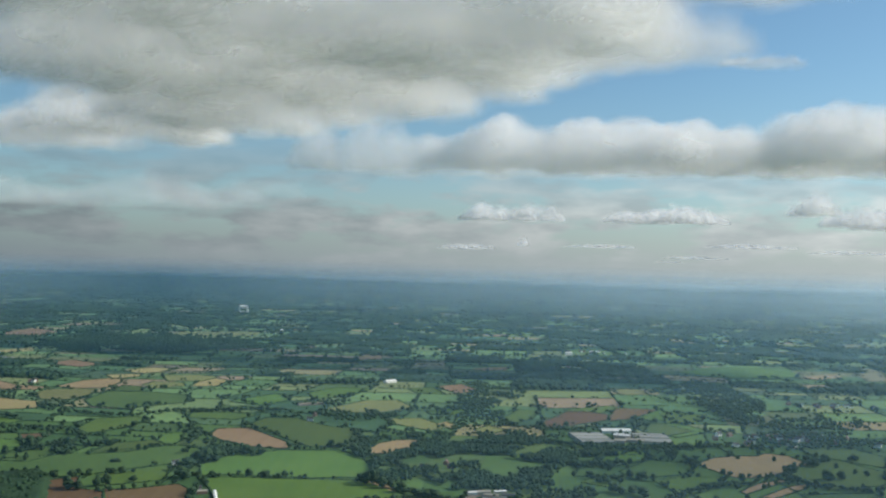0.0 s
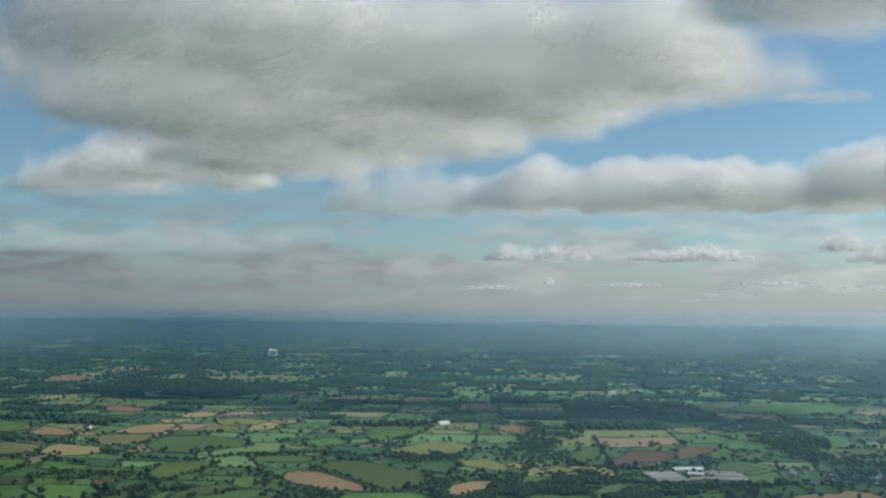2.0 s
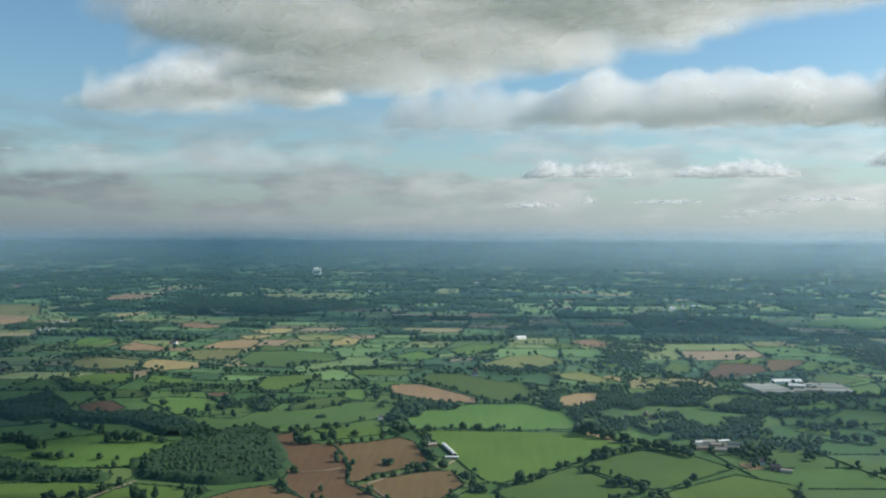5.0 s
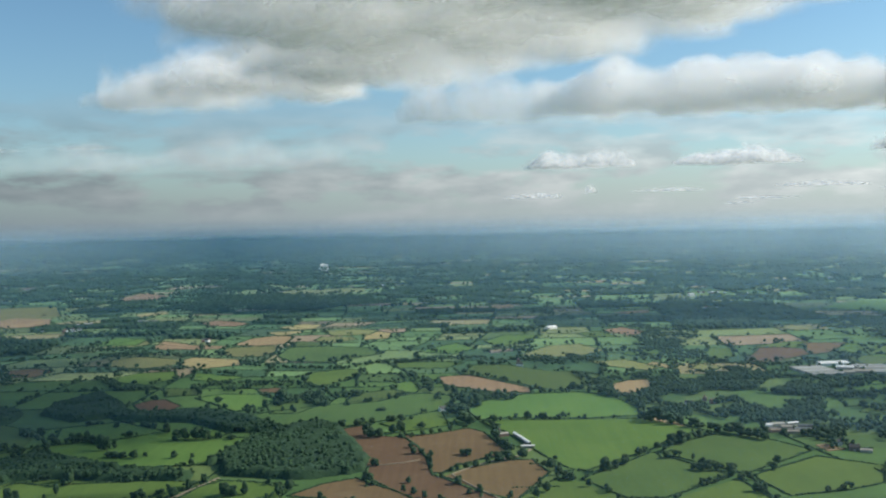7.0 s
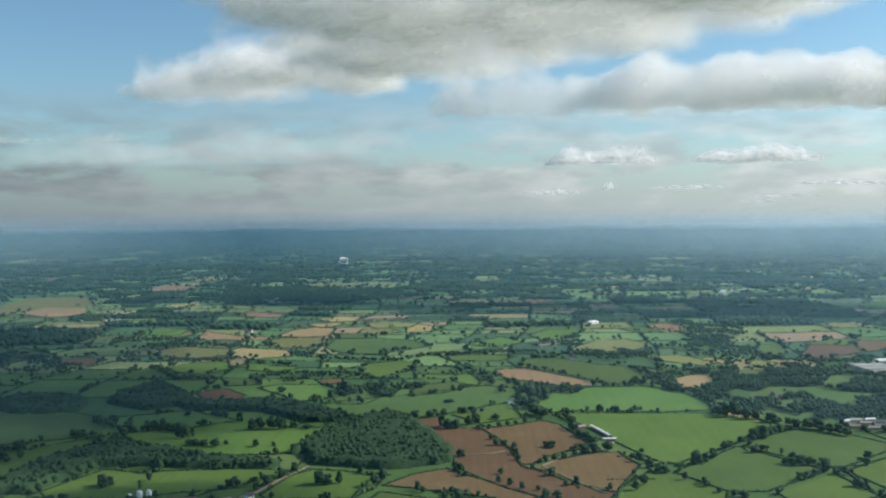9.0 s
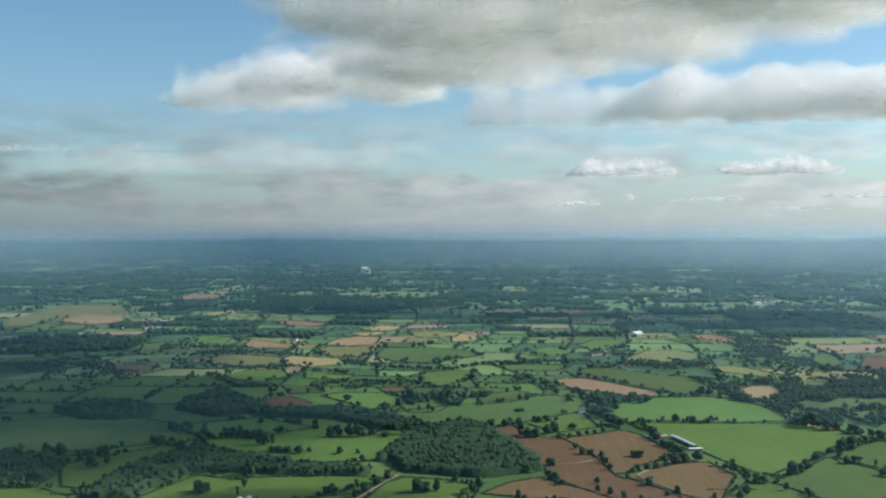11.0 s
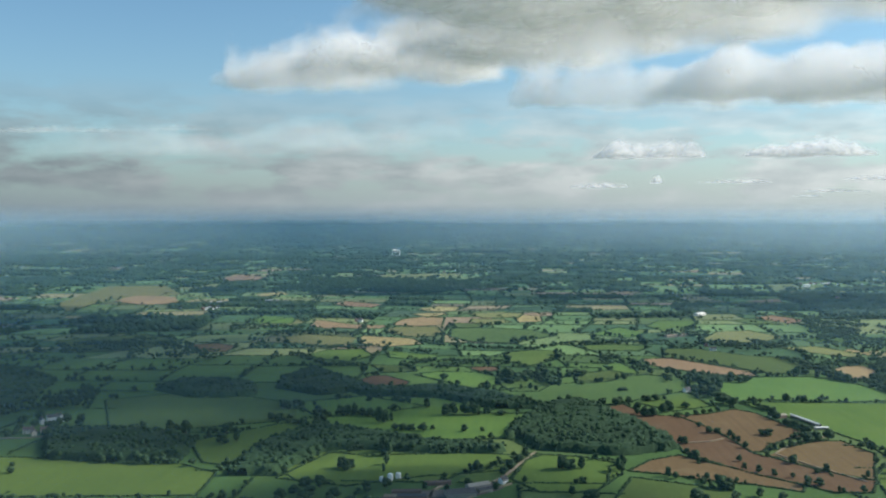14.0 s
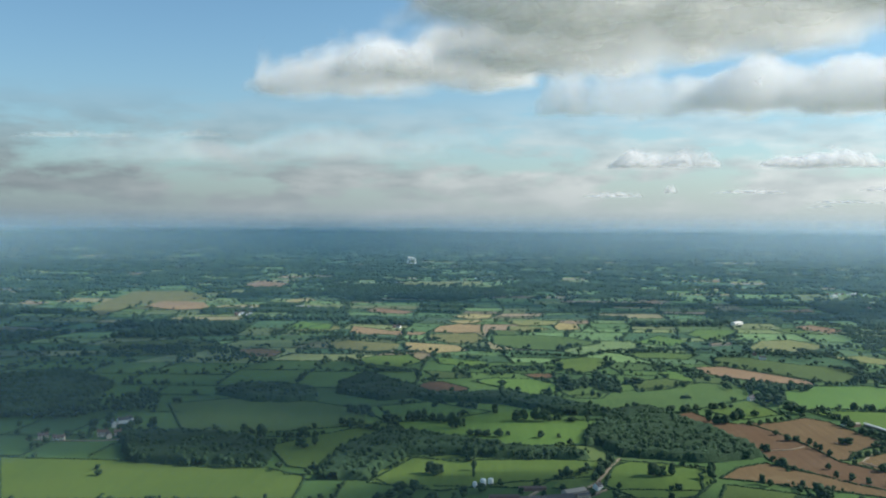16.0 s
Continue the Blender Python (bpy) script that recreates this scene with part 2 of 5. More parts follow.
# tints of the sheets that imitate haze: bluer near, paler far
M_HAZE_NEAR, M_HAZE = haze_material("blue_haze_sheet", (0.40, 0.74, 1.0)), haze_material("pale_haze_sheet", (0.66, 0.87, 0.99))


# ---- helpers of this scene ----
RNG = np.random.default_rng(7)


def fbm(x, y, scale, octaves=5, seed=0, gain=0.5):
    """Smooth value noise on arrays, about -1 to 1."""
    total, amp, norm = np.zeros_like(x, dtype=float), 1.0, 0.0
    for o in range(octaves):
        r = np.random.default_rng(seed * 101 + o)
        lat = r.uniform(-1, 1, (256, 256))
        u, v = x / scale * 2 ** o + 37.7 * o, y / scale * 2 ** o + 11.3 * o
        i, j = np.floor(u).astype(int), np.floor(v).astype(int)
        fu, fv = u - i, v - j
        fu, fv = fu * fu * (3 - 2 * fu), fv * fv * (3 - 2 * fv)
        a, bq = lat[i % 256, j % 256], lat[(i + 1) % 256, j % 256]
        cq, d = lat[i % 256, (j + 1) % 256], lat[(i + 1) % 256, (j + 1) % 256]
        total += amp * ((a * (1 - fu) + bq * fu) * (1 - fv) + (cq * (1 - fu) + d * fu) * fv)
        norm += amp
        amp *= gain
    return total / norm


PLAIN, RISE = 3700.0, 1100.0        # where the flat plain ends; the depth of the rising land behind it


def height(x, y):
    """The lie of the land: a flat plain that climbs ever more steeply to low far hills."""
    x, y = np.asarray(x, float), np.asarray(y, float)
    r = np.hypot(x + 240, y)
    u = np.clip((r - PLAIN) / RISE, 0, 0.93)
    climb = 182.0 * (1 - r / (PLAIN + RISE * u / (1 - u))) * (u > 0)
    far = np.clip((r - 4716) / 500, 0, 1)
    hills = fbm(x, y, 900, 4, 5) * 7 + np.exp(-((x + 1500) / 900) ** 2) * 5 + np.exp(-((x - 500) / 500) ** 2) * 3
    return climb + np.clip((u - 0.45) * 2, 0, 1) * hills - far * 700


def lie(x, y):
    """Places on an endless flat chart, gathered onto the rising land: the further, the closer and smaller. Gives x, y and the size."""
    x, y = np.asarray(x, float), np.asarray(y, float)
    r = np.maximum(np.hypot(x + 240, y), 1.0)
    v = np.maximum(r - PLAIN, 0) / RISE
    k = np.where(r > PLAIN, (PLAIN + RISE * np.minimum(v / (1 + v), 0.93)) / r, 1.0)
    return (x + 240) * k - 240, y * k, k


def mesh_from(name, verts, faces, mats, smooth=False):
    """A mesh from arrays; faces all have the same number of corners."""
    me = bpy.data.meshes.new(name)
    verts, faces = np.asarray(verts, np.float32), np.asarray(faces, np.int32)
    n, k = faces.shape
    me.vertices.add(len(verts))
    me.vertices.foreach_set("co", verts.ravel())
    me.loops.add(n * k)
    me.loops.foreach_set("vertex_index", faces.ravel())
    me.polygons.add(n)
    me.polygons.foreach_set("loop_start", np.arange(0, n * k, k, dtype=np.int32))
    me.polygons.foreach_set("use_smooth", np.full(n, smooth))
    for m in mats:
        me.materials.append(m)
    me.update(calc_edges=True)
    return me


def from_bm(name, bm, mat, parent=None, label="", smooth=False):
    me = bpy.data.meshes.new(name)
    bm.normal_update()
    bm.to_mesh(me)
    bm.free()
    me.materials.append(mat)
    if smooth:
        me.polygons.foreach_set("use_smooth", np.full(len(me.polygons), True))
    ob = new(name, me)
    if parent:
        ob.parent = parent
    if label:
        tagged(ob, label)
    return ob


def part(name, bm, mat, parent, label="", smooth=False):
    return from_bm(name, bm, mat, parent, label, smooth)


def box(bm, x0, y0, z0, x1, y1, z1):
    r = bmesh.ops.create_cube(bm, size=1)
    for v in r["verts"]:
        v.co = Vector(((x0 + x1) / 2 + v.co.x * (x1 - x0), (y0 + y1) / 2 + v.co.y * (y1 - y0), (z0 + z1) / 2 + v.co.z * (z1 - z0)))
    return r["verts"]


def inside(poly, x, y):
    x, y = np.asarray(x, float), np.asarray(y, float)
    res = np.zeros(x.shape, bool)
    for (x0, y0), (x1, y1) in zip(poly, poly[1:] + poly[:1]):
        if y0 != y1:
            res ^= ((y0 > y) != (y1 > y)) & (x < (x1 - x0) * (y - y0) / (y1 - y0) + x0)
    return res


# ---- the land ----
gx, gy = np.meshgrid(np.arange(-5400, 5401, 60.0), np.arange(-4200, 5401, 60.0), indexing="ij")
nx, ny = gx.shape
gv = np.stack([gx, gy, height(gx, gy)], -1).reshape(-1, 3)
ii, jj = np.meshgrid(np.arange(nx - 1), np.arange(ny - 1), indexing="ij")
q = (ii * ny + jj).ravel()
ground = new("ground", mesh_from("ground", gv, np.stack([q, q + ny, q + ny + 1, q + 1], 1), [M_GROUND], True))
tagged(ground, "flat green farmland rising to low far hills", "ground", kind="structure")

FIELDS, WOODS, GLADES, LINES = [], [], [], []


def field(kind, *pts):
    """One field: a low slab of crop or turf over the ground, child of the ground."""
    pts = list(pts)
    FIELDS.append((kind, pts))
    bm = bmesh.new()
    lift = 0.22 + 0.004 * len(FIELDS)
    top = [bm.verts.new((x, y, float(height(x, y)) + lift)) for x, y in pts]
    low = [bm.verts.new((x, y, float(height(x, y)) - 0.3)) for x, y in pts]
    f = bm.faces.new(top)
    for i in range(len(top)):
        j = (i + 1) % len(top)
        bm.faces.new((top[j], top[i], low[i], low[j]))
    bmesh.ops.triangulate(bm, faces=[f])
    bmesh.ops.recalc_face_normals(bm, faces=bm.faces[:])
    ob = from_bm("field", bm, CROPS[kind], ground, CROP_LABEL[kind])
    LINES.extend((a, b, kind) for a, b in zip(pts, pts[1:] + pts[:1]))
    return ob


def wood(*pts, open_glades=False):
    """The outline of a wood; with open glades its trees stand in loose groups."""
    WOODS.append(list(pts))
    GLADES.append(open_glades)


field("pasture", (-216, 838), (-204, 877), (-154, 916), (-98, 921), (-74, 895), (-60, 839), (-65, 805), (-106, 798), (-179, 804), (-205, 798))
field("pasture", (-205, 789), (-180, 794), (-68, 793), (-40, 767), (-25, 745), (-55, 721), (-80, 683), (-134, 630), (-146, 635), (-161, 676), (-169, 701), (-184, 749))
field("stubble", (-67, 798), (-56, 806), (-26, 749), (-39, 760))
field("meadow", (-75, 678), (-55, 703), (-22, 729), (8, 727), (37, 676), (-25, 620), (-33, 618), (-53, 645), (-71, 669))
field("meadow", (-140, 609), (-108, 645), (-82, 675), (-72, 663), (-40, 611), (-94, 565), (-118, 566))
field("pasture", (-25, 613), (33, 659), (69, 631), (51, 591), (21, 576), (-18, 566), (-26, 601))
field("pasture", (-89, 564), (-38, 604), (-34, 579), (-28, 542), (-80, 513))
field("pasture", (-157, 610), (-146, 607), (-118, 563), (-131, 525), (-192, 528), (-183, 571))
field("plough", (-324, 767), (-303, 782), (-290, 741), (-267, 737), (-255, 706), (-246, 671), (-240, 624), (-231, 614), (-214, 589), (-196, 569), (-185, 563), (-197, 539), (-220, 539), (-233, 555), (-251, 571), (-269, 596), (-286, 624), (-286, 645), (-297, 670), (-312, 712))
field("plough", (-267, 741), (-244, 745), (-215, 765), (-202, 750), (-196, 724), (-187, 688), (-185, 676), (-207, 663), (-225, 644), (-233, 628), (-239, 628), (-245, 676), (-254, 710))
field("plough", (-233, 619), (-209, 644), (-187, 659), (-169, 661), (-160, 625), (-176, 588), (-184, 566), (-198, 576), (-214, 595), (-225, 611))
field("plough", (-330, 579), (-313, 605), (-291, 618), (-269, 593), (-246, 568), (-232, 551), (-236, 539), (-262, 553), (-286, 561), (-308, 572))
field("pasture", (-583, 781), (-528, 809), (-460, 803), (-412, 757), (-428, 743), (-382, 742), (-402, 691), (-403, 659), (-451, 655), (-483, 652), (-519, 674), (-551, 719))
field("pasture", (-560, 590), (-540, 622), (-500, 610), (-433, 619), (-386, 613), (-435, 569), (-447, 551), (-534, 551))
field("meadow", (-381, 616), (-328, 603), (-340, 589), (-347, 551), (-437, 551), (-428, 571), (-398, 597))
field("meadow", (-330, 566), (-297, 550), (-275, 538), (-288, 503), (-355, 499))
field("meadow", (-421, 821), (-397, 847), (-352, 870), (-259, 927), (-221, 905), (-237, 844), (-310, 782), (-366, 765))
field("pasture", (-291, 788), (-238, 836), (-231, 776), (-267, 755))
field("stubble", (-247, 1025), (-213, 1035), (-149, 947), (-151, 919), (-188, 929), (-232, 963), (-246, 988))
field("olive", (-756, 1328), (-724, 1438), (-688, 1364), (-710, 1313))
field("stubble", (-1091, 2285), (-1084, 2444), (-985, 2371), (-973, 2237), (-1054, 2226))
field("hay", (-885, 1842), (-849, 1916), (-820, 1850), (-857, 1793))
field("olive", (-736, 2386), (-687, 2444), (-495, 2512), (-478, 2400), (-610, 2333))
field("stubble", (-323, 2091), (-284, 2120), (-283, 2041), (-315, 2028))
field("stubble", (-174, 1877), (-124, 1926), (-119, 1847), (-165, 1826))
field("stubble", (141, 2632), (194, 2678), (182, 2576), (137, 2557))
field("stubble", (59, 1717), (131, 1756), (121, 1691), (73, 1684))
field("stubble", (251, 896), (274, 926), (296, 939), (326, 943), (338, 959), (360, 947), (367, 907), (341, 891), (321, 860), (294, 840), (270, 840), (258, 869))
field("meadow", (168, 854), (209, 910), (250, 896), (235, 850), (175, 825))
field("pasture", (239, 1071), (259, 1133), (295, 1138), (321, 1083), (270, 1039))
field("pasture", (447, 1731), (547, 1854), (701, 1868), (671, 1705), (525, 1640))
field("stubble", (257, 784), (283, 817), (313, 836), (313, 827), (282, 798), (261, 776))
field("stubble", (268, 766), (310, 810), (329, 820), (321, 802), (279, 763))
field("pasture", (-404, 559), (-389, 619), (-357, 612), (-331, 595), (-335, 573), (-356, 535), (-388, 533))
field("pasture", (-547, 556), (-525, 615), (-498, 626), (-460, 615), (-422, 622), (-397, 615), (-409, 577), (-462, 561), (-502, 541))
field("meadow", (-750, 785), (-698, 815), (-624, 802), (-580, 773), (-568, 715), (-605, 697), (-660, 674), (-707, 690))
field("pasture", (-799, 599), (-721, 597), (-660, 583), (-617, 586), (-587, 565), (-585, 520), (-750, 509))
field("pasture", (-628, 642), (-606, 669), (-563, 716), (-549, 727), (-548, 675), (-570, 623), (-579, 581), (-603, 589))
field("pasture", (-568, 786), (-525, 810), (-471, 770), (-503, 741), (-547, 725))
field("meadow", (-969, 1158), (-880, 1224), (-808, 1161), (-832, 1078), (-910, 1053))
field("hay", (-586, 1190), (-581, 1213), (-512, 1187), (-496, 1135), (-541, 1110), (-576, 1143))
field("olive", (-684, 1198), (-659, 1228), (-588, 1196), (-587, 1143), (-612, 1122), (-665, 1140))
field("olive", (-556, 1306), (-488, 1314), (-478, 1257), (-487, 1210), (-524, 1209), (-557, 1255))
field("stubble", (-673, 1316), (-679, 1394), (-652, 1373), (-613, 1338), (-558, 1326), (-567, 1292), (-607, 1291), (-656, 1296))
field("stubble", (-558, 1332), (-548, 1405), (-515, 1445), (-483, 1422), (-482, 1335), (-512, 1320))
field("hay", (-538, 1558), (-500, 1607), (-462, 1588), (-473, 1514), (-510, 1522))
field("hay", (-541, 1486), (-486, 1505), (-481, 1471), (-511, 1437))
field("stubble", (-697, 1654), (-677, 1698), (-602, 1635), (-617, 1585), (-668, 1603))
field("meadow", (-467, 1295), (-415, 1303), (-353, 1279), (-327, 1220), (-389, 1148), (-439, 1162), (-467, 1210))
field("olive", (-454, 1497), (-393, 1516), (-358, 1491), (-369, 1433), (-422, 1424))
field("hay", (-374, 1425), (-358, 1474), (-333, 1450), (-334, 1381), (-371, 1366))
field("olive", (-440, 1416), (-392, 1409), (-379, 1372), (-415, 1336), (-444, 1371))
field("meadow", (-469, 1363), (-431, 1350), (-423, 1309), (-463, 1302))
field("pasture", (-399, 1068), (-365, 1091), (-335, 1083), (-345, 1016), (-372, 977), (-395, 1006))
field("pasture", (-491, 921), (-466, 939), (-426, 933), (-401, 902), (-411, 860), (-432, 848), (-465, 890))
field("plough", (-542, 888), (-533, 913), (-519, 914), (-492, 880), (-495, 851), (-521, 850))
field("plough", (-438, 964), (-408, 976), (-406, 944), (-426, 940))
field("pasture", (-626, 1048), (-606, 1084), (-567, 1095), (-547, 1042), (-568, 1001), (-601, 1016))
field("pasture", (-538, 1082), (-497, 1061), (-470, 1044), (-488, 1011), (-527, 1030))
field("meadow", (-541, 979), (-504, 973), (-490, 938), (-524, 930))
field("meadow", (-410, 883), (-377, 903), (-357, 873), (-371, 836), (-396, 835))
field("meadow", (-304, 1131), (-264, 1142), (-219, 1124), (-240, 1086), (-298, 1093))
field("pasture", (-190, 1329), (-158, 1400), (-102, 1387), (-128, 1311), (-173, 1265))
field("olive", (-148, 1181), (-104, 1267), (-58, 1281), (-32, 1212), (-71, 1168), (-123, 1156))
field("meadow", (-209, 1105), (-169, 1107), (-125, 1055), (-91, 1044), (-75, 968), (-127, 933), (-148, 956), (-186, 1013), (-220, 1040))
field("pasture", (-281, 1233), (-231, 1314), (-202, 1253), (-234, 1200))
field("meadow", (-283, 1188), (-242, 1195), (-225, 1169), (-270, 1152))
field("pasture", (-16, 1185), (20, 1224), (48, 1214), (24, 1161), (-11, 1160))
field("olive", (-66, 1119), (-22, 1130), (12, 1068), (-11, 1042), (-52, 1083))
field("pasture", (-294, 979), (-278, 1010), (-264, 952), (-268, 928), (-288, 944))
field("stubble", (-2, 1442), (34, 1475), (62, 1406), (30, 1362), (3, 1404))
field("pasture", (-48, 1403), (-11, 1427), (10, 1348), (-35, 1360))
field("stubble", (-65, 959), (-45, 982), (-23, 985), (-21, 958), (-37, 916), (-66, 905), (-69, 926))
field("meadow", (-330, 926), (-293, 951), (-273, 928), (-302, 887), (-333, 874))
field("olive", (-1203, 1643), (-1272, 2040), (-1155, 2075), (-1037, 1837), (-1136, 1735), (-1116, 1498))
field("stubble", (-1117, 1689), (-1120, 1809), (-1032, 1786), (-975, 1648), (-1040, 1625))
field("plough", (-784, 1122), (-757, 1138), (-722, 1114), (-724, 1067), (-757, 1066))
field("pasture", (-774, 1348), (-772, 1447), (-713, 1424), (-707, 1349))
field("pasture", (75, 1136), (106, 1220), (132, 1208), (114, 1140), (80, 1094))
field("pasture", (166, 1226), (231, 1270), (255, 1262), (212, 1206), (170, 1211))
field("plough", (117, 1104), (150, 1173), (170, 1218), (196, 1217), (220, 1193), (210, 1147), (181, 1122), (150, 1093), (129, 1086))
field("plough", (212, 1142), (222, 1193), (240, 1254), (297, 1248), (245, 1165))
field("pasture", (246, 1152), (293, 1239), (333, 1218), (289, 1156))
field("meadow", (233, 1096), (269, 1141), (300, 1082), (252, 1040))
field("pasture", (23, 1212), (57, 1241), (52, 1190), (23, 1163))
field("hay", (-4, 1086), (9, 1108), (25, 1076), (15, 1056))
field("olive", (41, 1058), (59, 1088), (77, 1061), (54, 1022))
field("pasture", (153, 890), (170, 925), (214, 938), (208, 908), (163, 872))
field("pasture", (158, 904), (177, 948), (219, 953), (219, 930), (189, 894))
field("pasture", (193, 819), (218, 834), (265, 840), (229, 785), (204, 763))
field("pasture", (126, 805), (147, 840), (161, 809), (152, 787))
field("meadow", (337, 881), (403, 932), (426, 876), (400, 823), (346, 801), (321, 837))
field("meadow", (385, 998), (424, 1026), (463, 954), (436, 897), (390, 951))
field("pasture", (290, 1203), (352, 1213), (327, 1151), (281, 1136))
field("olive", (269, 1454), (316, 1462), (319, 1397), (275, 1389))
field("stubble", (660, 1703), (758, 1760), (744, 1702), (675, 1662))


wood((-371, 768), (-346, 788), (-326, 776), (-309, 728), (-289, 666), (-289, 635), (-329, 616), (-383, 630), (-402, 677), (-392, 714))
wood((-556, 850), (-500, 838), (-460, 848), (-413, 816), (-365, 761), (-413, 761), (-461, 807), (-530, 816))
wood((-579, 560), (-576, 630), (-548, 692), (-508, 672), (-460, 645), (-406, 632), (-411, 618), (-460, 619), (-502, 627), (-529, 623), (-551, 562))
wood((-745, 669), (-697, 672), (-653, 664), (-624, 639), (-621, 601), (-661, 587), (-709, 594))
wood((-723, 834), (-709, 873), (-678, 880), (-634, 850), (-626, 810), (-650, 797), (-680, 799))
wood((-618, 888), (-598, 946), (-552, 883), (-527, 841), (-566, 812), (-611, 844))
wood((-909, 2363), (-780, 2290), (-724, 2345), (-600, 2230), (-456, 2223), (-430, 2110), (-350, 2020), (-470, 1930), (-538, 1829), (-640, 1880), (-726, 1807), (-800, 1910), (-890, 1960), (-845, 2100), open_glades=-0.4)
wood((-405, 657), (-389, 712), (-354, 767), (-334, 775), (-358, 714))
wood((-84, 901), (-1, 1049), (3, 1010), (-9, 925), (-58, 849), open_glades=True)
wood((-12, 925), (50, 1024), (93, 1001), (42, 890), (-3, 860), open_glades=True)
wood((51, 920), (130, 986), (194, 907), (175, 865), (95, 858), open_glades=True)
wood((-8, 803), (52, 835), (77, 808), (31, 770), open_glades=True)
wood((-18, 1224), (44, 1279), (127, 1408), (132, 1339), (30, 1195), (-24, 1114), open_glades=True)
wood((13, 804), (41, 903), (100, 938), (119, 861), (75, 785), open_glades=True)
wood((114, 912), (183, 979), (207, 951), (156, 890), open_glades=True)
wood((307, 1183), (399, 1296), (446, 1228), (369, 1128), open_glades=True)
wood((331, 1030), (419, 1096), (512, 1054), (486, 1001), (372, 972), open_glades=True)
wood((-151, 1135), (-117, 1211), (-68, 1148), (-86, 1026), open_glades=True)
wood((-218, 914), (-195, 931), (-191, 884), (-219, 816), (-236, 828), open_glades=True)
wood((-178, 1207), (-131, 1298), (-83, 1332), (-123, 1237), (-165, 1155), open_glades=True)
wood((-260, 906), (-204, 905), (-185, 875), (-229, 862), open_glades=True)

wood((-962, 900), (-911, 939), (-837, 877), (-817, 768), (-864, 719))
wood((-57, 833), (10, 1028), (71, 1059), (132, 1006), (168, 939), (149, 868), (80, 872), (42, 812), (-18, 767), (-53, 789), open_glades=0.03)
wood((38, 819), (127, 844), (152, 805), (94, 675), (78, 696), (52, 677), (50, 720), (17, 734), (12, 772), open_glades=0.03)
wood((10, 1028), (66, 1099), (117, 1265), (100, 1502), (11, 1465), (25, 1275), (34, 1144), open_glades=-0.05)
wood((-81, 980), (-23, 1019), (-16, 974), (-45, 848), (-60, 818), (-65, 900), open_glades=-0.05)
wood((308, 1402), (435, 1589), (469, 1501), (365, 1272), (326, 1296), open_glades=-0.1)
wood((-930, 840), (-837, 877), (-769, 818), (-742, 732), (-792, 751), (-806, 713), (-862, 715), open_glades=-0.1)
wood((-947, 1107), (-861, 1168), (-732, 1086), (-716, 992), (-814, 1025), (-880, 979), open_glades=-0.1)
wood((-782, 1297), (-731, 1373), (-645, 1245), (-640, 1159), (-697, 1193), (-759, 1199), open_glades=-0.1)
wood((393, 1135), (454, 1185), (545, 1183), (477, 1039), (405, 999), (367, 1045), open_glades=-0.02)
wood((391, 1465), (466, 1549), (468, 1321), (396, 1123), (367, 1161), (367, 1336), open_glades=-0.1)


def cropped(x, y):
    """Whether a place lies on ploughed, mown or harvested land, which has no trees."""
    res = np.zeros(np.shape(x), bool)
    for kind, p in FIELDS:
        if kind not in ("pasture", "meadow"):
            res |= inside(p, x, y)
    return res


def taken(x, y):
    res = np.zeros(np.shape(x), bool)
    for _, p in FIELDS:
        res |= inside(p, x, y)
    for p in WOODS:
        res |= inside(p, x, y)
    return res


# ---- the further patchwork of fields: rectangles split again and again, then bent by the lie of the land ----
def bend(x, y):
    sway = 55 + 75 * np.clip((y - 1300) / 900, 0, 1)
    return x + sway * fbm(x, y, 420, 2, 11) + 0.054 * y, y + sway * fbm(x, y, 420, 2, 12)


CELLS = []


def split(x0, y0, x1, y1):
    w, h = x1 - x0, y1 - y0
    size = 92 if y0 < 1300 else 64 if y0 < 3600 else 80 + 0.012 * (y0 - 3600)
    wide = 1.0 if y0 < 1300 else 1.5
    w /= wide
    if max(w, h) < size * random.uniform(0.9, 1.7) or max(w, h) < 60:
        CELLS.append((x0, y0, x1, y1))
        return
    k = random.uniform(0.35, 0.65)
    if w * random.uniform(0.8, 1.25) > h:
        split(x0, y0, x0 + w * wide * k, y1)
        split(x0 + w * wide * k, y0, x1, y1)
    else:
        ym = y0 + h * k
        split(x0, y0, x1, ym)
        split(x0, ym, x1, y1)


split(-3400, 380, 3000, 3600)
split(-8200, 3601, 7700, 13500)
cv, cf, far_woods, edges, rings, sv, sf = [], [], [], [], [], [], []
for x0, y0, x1, y1 in CELLS:
    cx, cy = (x0 + x1) / 2, (y0 + y1) / 2
    if abs(cx + 240) > 0.56 * cy + 560:
        continue
    n = 4
    xs = np.concatenate([np.linspace(x0, x1, n, endpoint=False), np.full(n, x1), np.linspace(x1, x0, n, endpoint=False), np.full(n, x0)])
    ys = np.concatenate([np.full(n, y0), np.linspace(y0, y1, n, endpoint=False), np.full(n, y1), np.linspace(y1, y0, n, endpoint=False)])
    rings.append((xs, ys))
allx, ally = bend(np.concatenate([r[0] for r in rings]), np.concatenate([r[1] for r in rings]))
